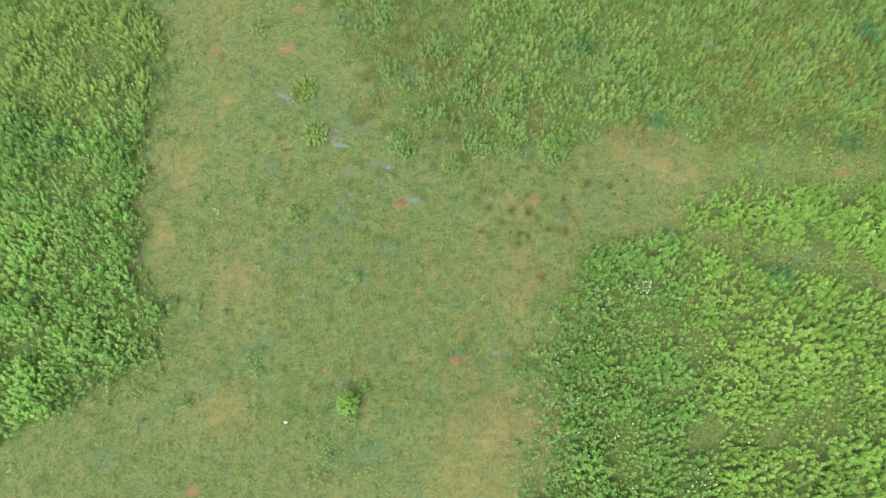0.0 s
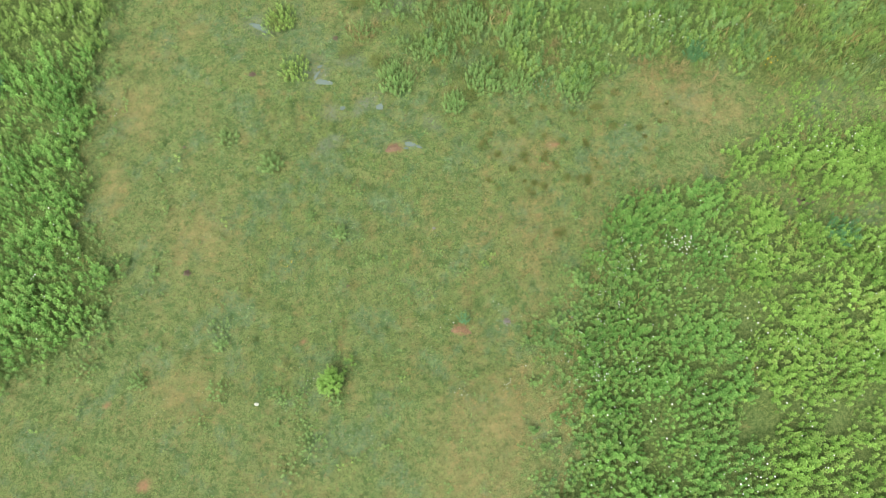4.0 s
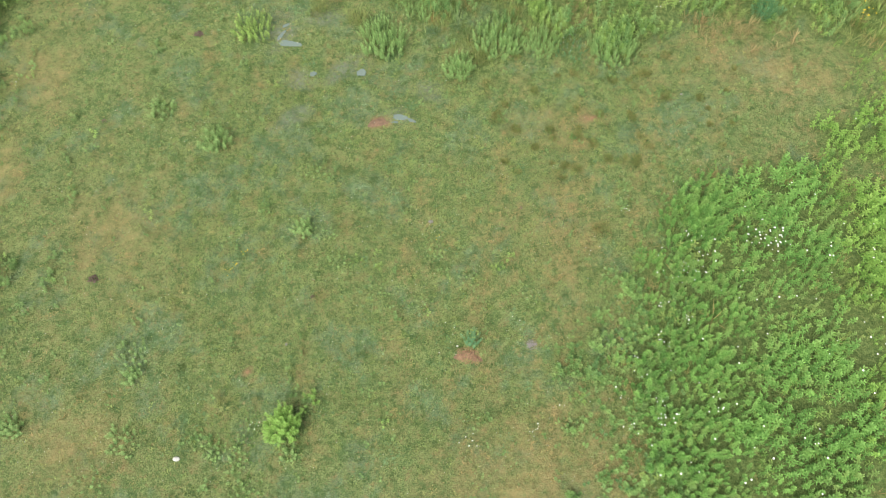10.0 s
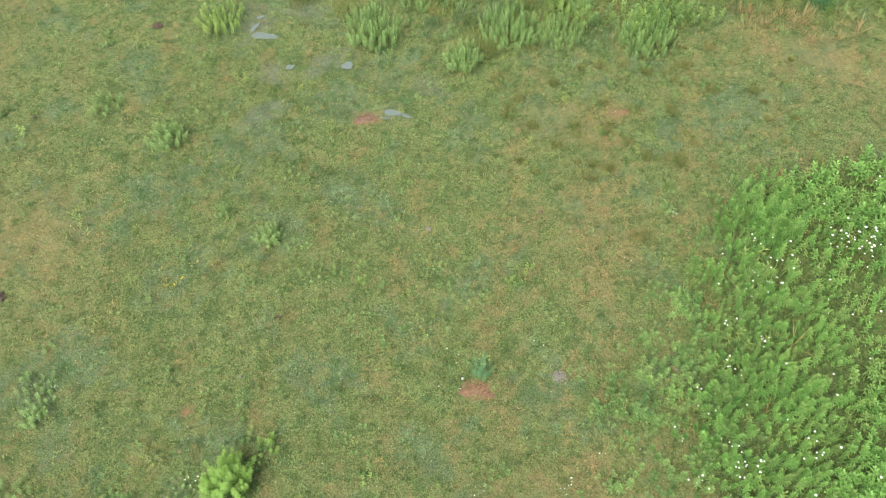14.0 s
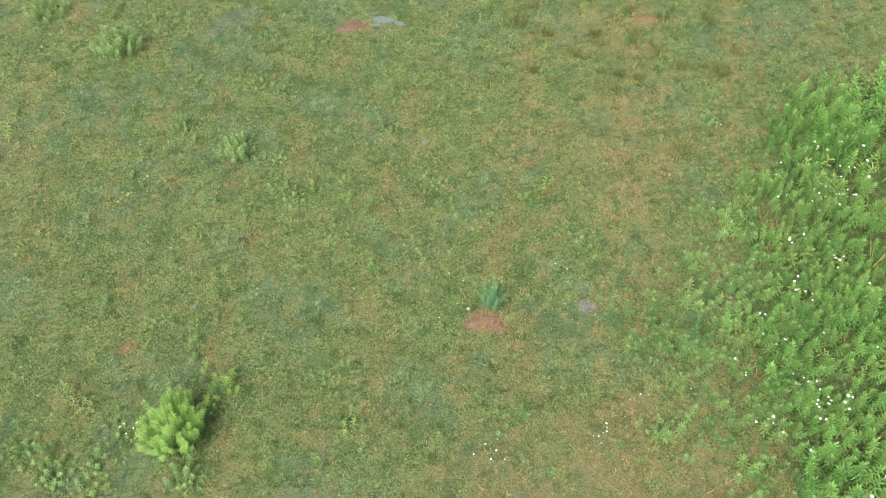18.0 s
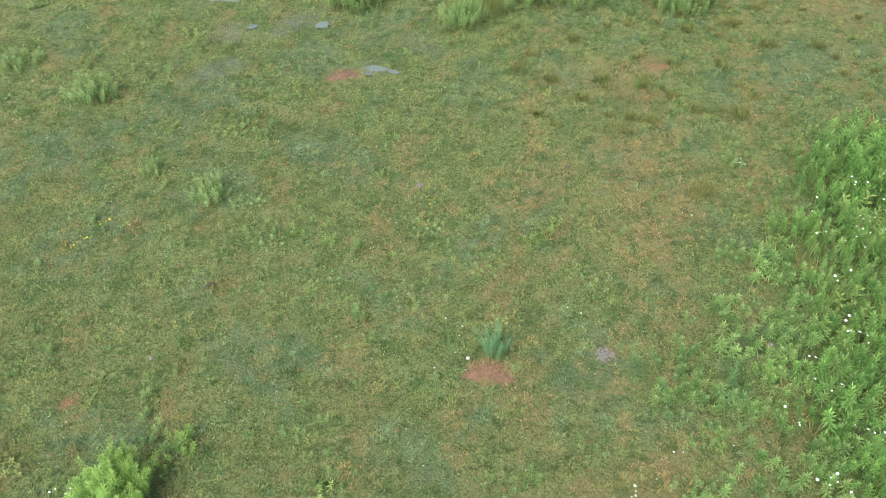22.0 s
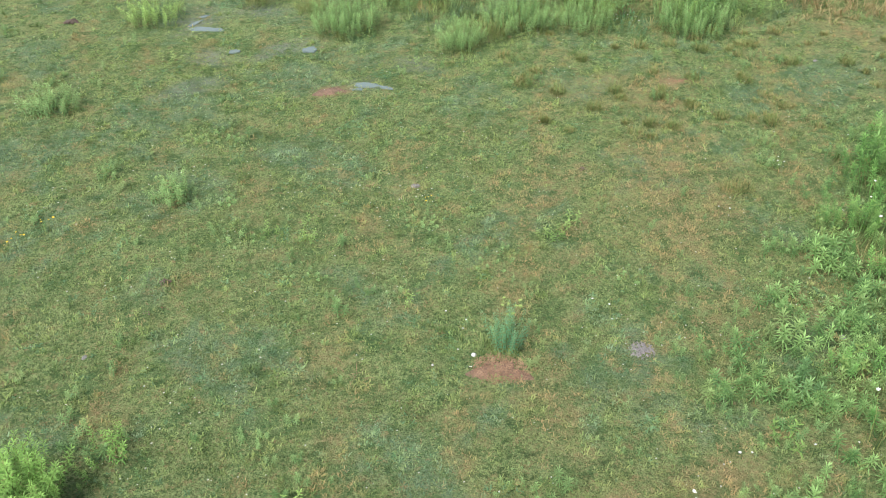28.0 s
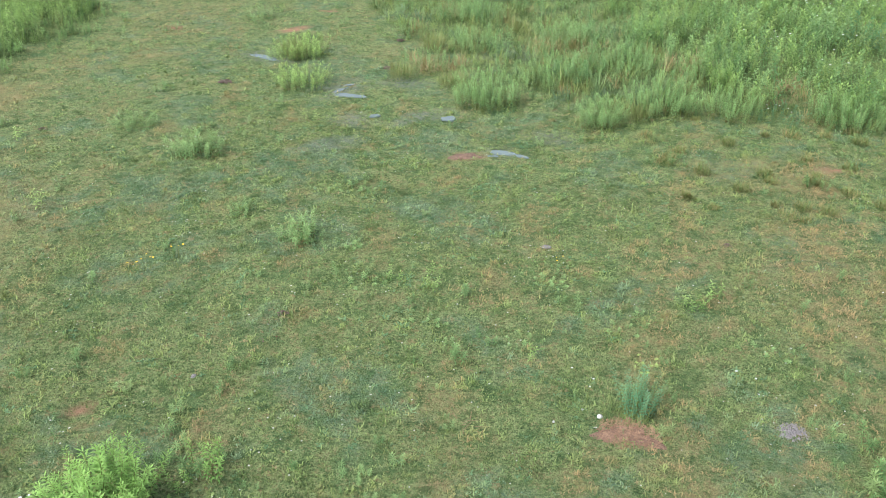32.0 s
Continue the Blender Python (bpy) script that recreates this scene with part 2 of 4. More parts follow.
NORTH_EDGE = ([-9, -6.5, -5.2, -2.2, 0.6, 3.4, 6.2, 8.4, 11.8, 13.3, 17.3, 40], [34, 27, 24.4, 20.4, 17.7, 18.3, 17.8, 19.1, 18.9, 17.7, 17.8, 17.2])


def edge(v, curve):
    return np.interp(v, *curve)


def left_side(x, y):
    return edge(y, LEFT_EDGE) - x


def right_side(x, y):
    return np.minimum(x - edge(y, RIGHT_EDGE), edge(x, RIGHT_TOP) - y)


def middle_side(x, y):
    return np.minimum(np.minimum(y - edge(x, MID_LOW), edge(x, MID_HIGH) - y), x - 11.7)


def north_side(x, y):
    return y - edge(x, NORTH_EDGE)


def weeds_at(x, y):
    """How thickly tall weeds stand, 0 to 1."""
    w = lumps(x, y, 2.2, 5) * 0.45
    a = step(left_side(x, y) + w, -0.35, 0.5)
    b = step(right_side(x, y) + w, -0.45, 0.6)
    c = step(middle_side(x, y) + w, -0.2, 0.5)
    d = step(north_side(x, y) + w, -0.2, 0.8) * (0.25 + 0.75 * step(x + 0.35 * (y - 18) + lumps(x, y, 3, 8), 2.2, 5.0))
    return np.maximum(np.maximum(a, b), np.maximum(c, d))


DRY_PATCHES = [(-13.0, 16.8, 1.9, 2.2, 0), (-13.2, 13.0, 0.9, 2.6, 0), (3.6, 11.4, 1.9, 2.6, -20), (3.0, 4.2, 3.6, 3.0, 0), (10.8, 16.9, 3.0, 1.6, 0),
               (9.0, 17.6, 2.2, 1.2, 0), (-9.5, 5.0, 2.6, 2.4, 0), (-9.6, 11.0, 2.8, 3.4, 30), (0.6, 3.6, 1.8, 2.0, 0), (-12.4, 19.5, 1.6, 2.0, 0), (2.0, 1.2, 2.6, 2.0, 0), (-6.0, 2.0, 2.2, 1.6, 0), (4.6, 4.4, 1.0, 1.4, 10),
               (-11.5, 24.5, 2.5, 4.0, 20), (3.6, 14.6, 1.8, 1.0, 0), (-4.2, 21.5, 1.6, 1.6, 0), (5.0, 5.0, 0.7, 1.0, 30)]
DAMP_PATCHES = [(-6.0, 20.3, 2.2, 2.6, 20), (-5.5, 12.5, 3.0, 2.4, 10), (7.5, 15.2, 3.0, 1.3, 10), (2.9, 15.0, 1.2, 0.7, 20), (-9.2, 20.9, 2.0, 1.6, 30), (2.2, 7.0, 1.4, 1.2, 0),
                (-3.4, 3.4, 2.6, 1.8, 20), (-2.4, 15.8, 2.2, 1.3, 30), (-8.0, 7.6, 2.4, 1.5, 0), (-4.5, 6.35, 0.9, 0.6, 0), (3.0, 14.9, 1.6, 0.4, -20)]
BARE_PATCHES = [(-7.85, 23.5, 0.55, 0.3, 25), (-11.3, 23.3, 0.35, 0.3, 0), (-7.4, 25.8, 0.3, 0.25, 0), (4.63, 15.2, 0.36, 0.2, 0), (-12.36, 4.57, 0.16, 0.13, 0),
                (-10.7, 1.7, 0.24, 0.28, 0), (19.7, 16.65, 0.45, 0.4, 0), (-5.16, 6.97, 0.09, 0.075, 0), 
                (4.2, 19.0, 0.7, 0.25, 10), (-1.85, 15.06, 0.38, 0.24, 0)]
TAN_PATCHES = [(-12.7, 16.9, 1.3, 2.0, 25), (-13.3, 13.2, 0.7, 2.2, 0), (10.6, 17.2, 1.9, 1.0, -20), (12.0, 16.5, 1.0, 0.8, 0), (2.2, 4.0, 2.6, 2.0, 0), (4.6, 4.3, 0.6, 0.9, 10),
               (1.0, 2.0, 2.2, 1.5, 0), (2.9, 15.2, 1.2, 0.6, 20), (-9.6, 5.0, 1.4, 1.2, 0), (-9.4, 11.4, 1.3, 1.5, 30), (-10.6, 20.6, 0.8, 1.0, 0)]


def open_at(x, y):
    """Grassy openings among the tall weeds, 0 to 1."""
    return step(lumps(x, y, 2.6, 110) + 0.45 * lumps(x, y, 0.8, 111), 0.45, 0.8) * (1 - step(7.2 - np.abs(x - 4), 0, 2) * step(12 - y, 0, 2))


def brown_at(x, y):
    """Brownish worn spots in the turf, more of them towards the weeds in the east, 0 to 1."""
    east = step(x + 0.35 * np.minimum(y - 8, 3) - 1.2 * np.maximum(y - 11, 0), -3.0, 3.0)
    return step(lumps(x, y, 1.5, 106) + 0.65 * lumps(x, y, 0.5, 107), 0.5 - 0.4 * east, 0.9 - 0.4 * east) * (0.75 + 0.25 * east)


def cool_at(x, y):
    """Blue-green damp turf, 0 to 1."""
    return step(lumps(x, y, 2.4, 120) + 0.5 * lumps(x, y, 0.7, 121) + 0.9 * spots(x, y, DAMP_PATCHES, 0.1), 0.3, 0.85) * (1 - brown_at(x, y))


WET_PATCHES = [(-7.75, 20.75, 1.1, 0.6, -30), (-5.2, 18.6, 0.7, 1.0, 10), (-3.0, 17.1, 1.0, 0.5, 25), (-4.4, 16.7, 0.7, 0.5, 0), (-1.25, 15.25, 0.6, 0.35, -10), (-1.7, 21.8, 1.3, 0.7, 20),
               (-0.4, 16.2, 0.6, 0.5, 60), (-3.9, 19.2, 0.8, 0.5, 0), (-4.6, 15.2, 0.9, 0.4, 40)]


def clover_at(x, y):
    """Cool green clover patches between the brown ones, 0 to 1."""
    return step(lumps(x, y, 1.6, 97) + 0.5 * lumps(x, y, 0.5, 98) - 0.5 * spots(x, y, DRY_PATCHES, 0.1), 0.1, 0.6) * (1 - brown_at(x, y))


PUDDLES = [(-7.75, 20.75, 0.42, 0.13, -28), (-4.9, 18.1, 0.34, 0.13, -6), (-5.2, 18.42, 0.22, 0.07, 60), (-5.08, 18.85, 0.14, 0.05, 30), (-2.5, 16.95, 0.13, 0.15, 0), (-4.05, 16.9, 0.12, 0.08, 0), (-1.22, 15.24, 0.26, 0.09, -8), (-0.86, 15.12, 0.14, 0.05, -20), (-1.38, 15.06, 0.1, 0.04, 10)]


def ground_z(x, y):
    z = lumps(x, y, 9.0, 21) * 0.05 + lumps(x, y, 1.6, 22) * 0.022 + lumps(x, y, 0.75, 23) * 0.026
    for cx, cy, rx, ry, turn in PUDDLES:
        d = np.hypot(x - cx, y - cy) / (max(rx, ry) * 1.5)
        z = np.where(d < 1, z * step(d, 0.45, 1.0), z)
    return z


def z_at(x, y):
    return float(ground_z(np.array([x]), np.array([y]))[0])


# ================= mesh making =================
def mesh_of(name, verts, faces, material, tint=None, dry=None, smooth=False):
    """One mesh from arrays of corners and three- or four-sided faces."""
    verts, faces = np.asarray(verts, np.float32), np.asarray(faces, np.int32)
    me = bpy.data.meshes.new(name)
    n, k = faces.shape
    me.vertices.add(len(verts)), me.loops.add(n * k), me.polygons.add(n)
    me.vertices.foreach_set("co", verts.ravel())
    me.loops.foreach_set("vertex_index", faces.ravel())
    me.polygons.foreach_set("loop_start", np.arange(0, n * k, k, dtype=np.int32))
    for key, values in (("tint", tint), ("dry", dry)):
        if values is not None:
            a = me.attributes.new(key, 'FLOAT', 'POINT')
            a.data.foreach_set("value", np.ascontiguousarray(np.broadcast_to(values, len(verts)), np.float32))
    me.materials.append(material)
    me.update(calc_edges=True)
    me.polygons.foreach_set("use_smooth", np.full(n, smooth))
    return me


def part(name, me, parent=None, label="", at=(0, 0, 0)):
    ob = new(name, me)
    ob.location = at
    if parent is not None:
        ob.parent = parent
    return tagged(ob, label=label)


def thing(name, label, category, x, y, group="", turn=0.0):
    ob = new(name)
    ob.empty_display_size = 0.1
    ob.location, ob.rotation_euler = (x, y, z_at(x, y)), (0, 0, turn)
    return tagged(ob, label=label, category=category, group=group)


def blade(base, way, length, width, lift, droop):
    """A narrow leaf of four corners, two triangles: base, two shoulders, tip. Arrays of one row a leaf."""
    side = np.stack([-way[:, 1], way[:, 0], np.zeros(len(way))], 1) * (width / 2)[:, None]
    flat = np.stack([way[:, 0], way[:, 1], np.zeros(len(way))], 1)
    up = np.array([0, 0, 1.0])
    mid = base + flat * (length * 0.5 * np.cos(lift))[:, None] + up * (length * 0.5 * np.sin(lift))[:, None]
    tip = base + flat * (length * np.cos(lift) * 0.95)[:, None] + up * (length * (np.sin(lift) - droop))[:, None]
    v = np.stack([base, mid - side, mid + side, tip], 1).reshape(-1, 3)
    i = np.arange(len(base))[:, None] * 4
    f = np.stack([i + [0, 1, 2], i + [1, 3, 2]], 1).reshape(-1, 3)
    return v, f


def ways(angles):
    return np.stack([np.cos(angles), np.sin(angles)], 1)


def stalk_shape(h, r, lean, turn, sides=3):
    """A thin tapered stem with one bend."""
    out = []
    for k, s in enumerate((0.0, 0.55, 1.0)):
        off = lean * h * s ** 2
        c = np.array([math.cos(turn) * off, math.sin(turn) * off, h * s])
        rad = r * (1 - 0.7 * s)
        for a in range(sides):
            out.append(c + rad * np.array([math.cos(a * 6.283 / sides), math.sin(a * 6.283 / sides), 0]))
    f = []
    for k in range(2):
        for a in range(sides):
            b = (a + 1) % sides
            p, q = k * sides, (k + 1) * sides
            f += [(p + a, p + b, q + b), (p + a, q + b, q + a)]
    return np.array(out), np.array(f)


def leafy_stem(r, h, leaves, length, width, lean=0.12, low=0.12, rise=0.75, sag=0.4):
    """Corners and faces of the leaves of one upright stem, larger below, a tight tuft on top; and the stem's own."""
    turn = r.uniform(0, 6.283)
    sv, sf = stalk_shape(h, 0.006 + 0.003 * h, lean, turn)
    s = low + (1 - low) * np.linspace(0, 1.0, leaves) ** 0.7
    a = np.arange(leaves) * 2.399 + r.uniform(0, 6.28)
    off = lean * h * s ** 2
    base = np.stack([np.cos(turn) * off, np.sin(turn) * off, h * s], 1)
    ln = length * (1.1 - 0.4 * s ** 2) * r.uniform(0.75, 1.2, leaves)
    lift = 0.1 + rise * s ** 4 + r.uniform(-0.25, 0.25, leaves)
    lv, lf = blade(base, ways(a), ln, width * (1.1 - 0.3 * s), lift, r.uniform(0.05, sag, leaves) * (1.15 - s))
    # tone climbs with height: older leaves and painted-in shade make it darker low down
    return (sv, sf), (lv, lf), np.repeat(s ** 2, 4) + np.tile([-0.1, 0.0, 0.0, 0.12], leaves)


def joined(shapes):
    vs, fs, n = [], [], 0
    for v, f in shapes:
        vs.append(v), fs.append(f + n)
        n += len(v)
    return np.concatenate(vs), np.concatenate(fs)


def scattered(shapes, shades, xs, ys, zs, size, turn, tint, dry, r):
    """Many copies of a few plant shapes set at places into one set of arrays."""
    V, F, T, D, n = [], [], [], [], 0
    pick = r.integers(0, len(shapes), len(xs))
    for k, (v, f) in enumerate(shapes):
        m = np.where(pick == k)[0]
        if not len(m):
            continue
        c, s = np.cos(turn[m])[:, None], np.sin(turn[m])[:, None]
        x = (v[:, 0] * c - v[:, 1] * s) * size[m, None] + xs[m, None]
        y = (v[:, 0] * s + v[:, 1] * c) * size[m, None] + ys[m, None]
        z = v[:, 2] * size[m, None] + zs[m, None]
        V.append(np.stack([x, y, z], 2).reshape(-1, 3))
        F.append((f[None] + n + np.arange(len(m))[:, None, None] * len(v)).reshape(-1, 3))
        # shades holds the painted tone from foot to top; tint is the plant's own
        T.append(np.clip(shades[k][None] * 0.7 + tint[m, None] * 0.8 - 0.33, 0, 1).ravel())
        D.append(np.repeat(dry[m], len(v)))
        n += len(m) * len(v)
    return np.concatenate(V), np.concatenate(F), np.concatenate(T), np.concatenate(D)

# ================= ground =================
def spread(lo, hi, cell, far):
    """Even steps between lo and hi, then ever longer ones out to far."""
    mid = np.arange(lo, hi + cell / 2, cell)
    out = [cell]
    while sum(out) < far:
        out.append(out[-1] * 1.35)
    tail = np.cumsum(out)
    return np.concatenate([lo - tail[::-1], mid, hi + tail])


gx, gy = spread(-25, 25, 0.2, 2500), spread(-1, 33, 0.2, 2500)
GX, GY = np.meshgrid(gx, gy)
fade = 1 - step(np.maximum(np.abs(GX) - 30, np.abs(GY - 16) - 22), 0, 20)
GZ = ground_z(GX, GY) * fade
ids = np.arange(GX.size).reshape(GX.shape)
quads = np.stack([ids[:-1, :-1], ids[:-1, 1:], ids[1:, 1:], ids[1:, :-1]], -1).reshape(-1, 4)
me = mesh_of("ground", np.stack([GX, GY, GZ], -1).reshape(-1, 3), quads, ground_mat, smooth=True)
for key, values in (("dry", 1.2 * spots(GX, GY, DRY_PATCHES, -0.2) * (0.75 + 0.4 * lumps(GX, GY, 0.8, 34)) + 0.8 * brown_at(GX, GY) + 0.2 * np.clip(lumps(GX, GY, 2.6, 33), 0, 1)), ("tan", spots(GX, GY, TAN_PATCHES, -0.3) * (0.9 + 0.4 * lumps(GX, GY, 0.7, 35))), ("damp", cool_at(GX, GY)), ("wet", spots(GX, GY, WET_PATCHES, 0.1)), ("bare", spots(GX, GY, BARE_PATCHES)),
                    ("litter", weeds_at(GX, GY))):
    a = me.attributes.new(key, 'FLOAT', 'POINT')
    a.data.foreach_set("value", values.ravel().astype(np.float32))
ground = tagged(new("ground", me), "grazed green pasture with dry tan patches and bare soil", "ground", kind="structure")

# ================= tall weeds round the clearing =================
def stem_shapes(seed, count, h, leaves, length, width, bunch=1, rise=0.75, low=0.12, apart=0.075):
    r = np.random.default_rng(seed)
    shapes, shades = [], []
    for _ in range(count):
        sets, tones = [], []
        for b in range(bunch):
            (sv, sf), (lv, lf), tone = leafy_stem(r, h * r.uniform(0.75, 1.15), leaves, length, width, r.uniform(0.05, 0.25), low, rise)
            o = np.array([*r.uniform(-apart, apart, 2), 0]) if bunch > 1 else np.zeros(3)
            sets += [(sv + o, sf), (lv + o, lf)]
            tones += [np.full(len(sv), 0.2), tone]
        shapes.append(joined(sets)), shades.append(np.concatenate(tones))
    return shapes, shades


def domed_shapes(seed, count, h, stems, leaves, length, width, radius, low=0.5, lift=0.55, sag=0.5):
    """Bushy plants: stems standing close, the inner ones tallest, the outer ones leaning out, each with a whorl of leaves on top."""
    r = np.random.default_rng(seed)
    shapes, shades = [], []
    for _ in range(count):
        sets, tones = [], []
        for k in range(stems):
            q, a = math.sqrt((k + 0.4) / stems), k * 2.399 + r.uniform(-0.5, 0.5)
            tall, lean = h * (1.08 - 0.3 * q * q) * r.uniform(0.72, 1.15), 0.08 + 0.3 * q * r.uniform(0.6, 1.3)
            foot = np.array([math.cos(a), math.sin(a), 0]) * radius * q * r.uniform(0.7, 1.1)
            way = np.array([math.cos(a) * lean, math.sin(a) * lean, 1.0]) * tall
            ring = np.array([[math.cos(t), math.sin(t), 0] for t in (0, 2.094, 4.189)])
            sets.append((np.concatenate([foot + ring * 0.006, foot + way + ring * 0.002]), np.array([(0, 1, 4), (0, 4, 3), (1, 2, 5), (1, 5, 4), (2, 0, 3), (2, 3, 5)])))
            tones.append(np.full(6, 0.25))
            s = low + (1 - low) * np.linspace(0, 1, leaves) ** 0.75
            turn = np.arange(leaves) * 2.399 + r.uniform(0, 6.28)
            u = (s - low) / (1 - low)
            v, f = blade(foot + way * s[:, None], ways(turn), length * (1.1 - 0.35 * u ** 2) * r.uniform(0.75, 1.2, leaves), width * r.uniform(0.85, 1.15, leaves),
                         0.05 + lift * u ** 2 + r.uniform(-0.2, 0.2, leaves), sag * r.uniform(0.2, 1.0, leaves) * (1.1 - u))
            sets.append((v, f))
            # lower leaves painted darker: part leaf age, part shade inside the plant
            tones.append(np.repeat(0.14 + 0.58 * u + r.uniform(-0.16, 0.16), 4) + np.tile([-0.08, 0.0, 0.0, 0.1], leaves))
        shapes.append(joined(sets)), shades.append(np.concatenate(tones))
    return shapes, shades


def sown(r, x0, x1, y0, y1, per_m2):
    n = int((x1 - x0) * (y1 - y0) * per_m2)
    return r.uniform(x0, x1, n), r.uniform(y0, y1, n)


YELLOW_PATCHES = [(15.9, 8.0, 1.9, 1.6, 0), (17.8, 21.9, 0.9, 0.8, 0), (-19.8, 12.6, 2.2, 2.2, 0), (-19.0, 6.0, 1.6, 1.4, 20)]
LOW_PATCHES = [(9.5, 9.2, 2.8, 1.3, 15), (12.9, 4.2, 1.3, 1.0, 0), (12.2, 8.0, 1.8, 1.0, 60), (11.0, 1.7, 0.9, 0.7, 0), (-18.9, 7.7, 1.3, 0.7, 10), (-17.0, 16.0, 1.7, 1.6, 0),
               (-16.6, 12.2, 2.0, 1.2, 60), (9.0, 3.7, 1.9, 0.5, 5), (17.3, 19.8, 3.2, 0.4, 42), (16.0, 4.6, 2.6, 0.8, 30), (-17.5, 22.5, 2.0, 1.3, 0)]


def thicket(name, label, seed, box, side, per_m2, shapes, material, height, vary=0.22, gap=0.15, tone=0.0):
    r = np.random.default_rng(seed)
    x, y = sown(r, *box, per_m2)
    w = lumps(x, y, 2.2, 5) * 0.45 + lumps(x, y, 0.7, 6) * 0.3
    keep = step(side(x, y) + w, -0.45, 0.7)
    low = spots(x, y, LOW_PATCHES)
    clump = step(lumps(x, y, 0.9, seed + 40), -0.7, 0.1)
    m = r.uniform(0, 1, len(x)) < keep * np.maximum(1 - gap + gap * clump, 0.8 * low) * (1 - 0.4 * open_at(x, y))
    x, y, low, keep = x[m], y[m], low[m], keep[m]
    yellow = spots(x, y, YELLOW_PATCHES)
    size = height * (0.55 + 0.45 * keep) * (1 - 0.3 * low) * (1 + 0.2 * lumps(x, y, 3.0, seed + 60) + 0.2 * lumps(x, y, 0.8, seed + 61)) * r.uniform(0.75, 1.25, len(x))
    tint = np.clip(0.44 + tone + 0.17 * lumps(x, y, 3.5, seed + 70) + 0.2 * lumps(x, y, 0.8, seed + 71) + r.uniform(-vary, vary, len(x)) + 0.36 * yellow, 0, 1)
    dry = np.clip(r.uniform(-0.5, 0.22, len(x)) + 0.12 * yellow + 0.1 * low, 0, 0.6)
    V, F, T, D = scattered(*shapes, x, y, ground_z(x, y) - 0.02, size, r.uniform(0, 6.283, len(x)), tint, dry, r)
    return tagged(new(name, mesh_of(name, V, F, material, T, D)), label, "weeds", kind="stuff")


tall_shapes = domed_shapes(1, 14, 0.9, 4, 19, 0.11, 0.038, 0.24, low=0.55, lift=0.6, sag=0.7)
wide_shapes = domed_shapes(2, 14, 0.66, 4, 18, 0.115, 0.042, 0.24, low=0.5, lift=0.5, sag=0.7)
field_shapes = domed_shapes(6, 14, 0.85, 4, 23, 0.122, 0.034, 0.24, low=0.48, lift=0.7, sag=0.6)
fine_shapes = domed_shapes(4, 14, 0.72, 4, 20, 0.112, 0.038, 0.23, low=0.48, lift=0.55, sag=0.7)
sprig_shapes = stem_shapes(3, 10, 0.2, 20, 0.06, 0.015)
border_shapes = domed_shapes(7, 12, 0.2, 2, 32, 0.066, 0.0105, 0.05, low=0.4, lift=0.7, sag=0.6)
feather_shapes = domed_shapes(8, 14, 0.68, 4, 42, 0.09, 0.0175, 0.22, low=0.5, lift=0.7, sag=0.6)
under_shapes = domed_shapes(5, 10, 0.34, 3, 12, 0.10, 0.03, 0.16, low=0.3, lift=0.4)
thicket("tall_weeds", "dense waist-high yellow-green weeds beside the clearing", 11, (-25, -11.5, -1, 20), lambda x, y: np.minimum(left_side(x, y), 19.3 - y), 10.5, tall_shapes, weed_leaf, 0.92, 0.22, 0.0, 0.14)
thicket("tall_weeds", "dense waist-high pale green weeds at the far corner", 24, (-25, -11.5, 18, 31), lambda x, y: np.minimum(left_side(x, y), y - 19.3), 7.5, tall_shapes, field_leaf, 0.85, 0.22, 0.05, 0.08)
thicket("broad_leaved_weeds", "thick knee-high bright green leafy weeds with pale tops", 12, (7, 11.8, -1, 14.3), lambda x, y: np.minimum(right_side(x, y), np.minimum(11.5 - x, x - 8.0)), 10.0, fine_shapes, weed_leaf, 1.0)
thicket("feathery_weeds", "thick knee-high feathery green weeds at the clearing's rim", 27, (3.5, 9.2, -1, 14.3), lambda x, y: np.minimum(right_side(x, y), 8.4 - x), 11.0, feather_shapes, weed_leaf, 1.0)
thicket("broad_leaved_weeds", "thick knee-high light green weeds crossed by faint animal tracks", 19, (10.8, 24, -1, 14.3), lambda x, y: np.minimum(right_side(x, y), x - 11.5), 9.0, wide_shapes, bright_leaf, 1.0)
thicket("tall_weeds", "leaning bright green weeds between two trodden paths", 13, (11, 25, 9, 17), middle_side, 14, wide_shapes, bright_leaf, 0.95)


def north_thick(x, y):
    return np.minimum(north_side(x, y), (x + 0.35 * (y - 18) + lumps(x, y, 3, 8)) * 0.7 - 2.3)


def north_thin(x, y):
    return np.minimum(north_side(x, y), 2.6 - (x + 0.35 * (y - 18) + lumps(x, y, 3, 8)) * 0.7)


def north_wet(x, y):
    """The lush part of the field, thinning out to grass in the east."""
    return north_thick(x, y) - 1.1 * step(x + lumps(x, y, 2.0, 140), 11.5, 15.5) * step(lumps(x, y, 1.8, 141), -0.6, 0.3)


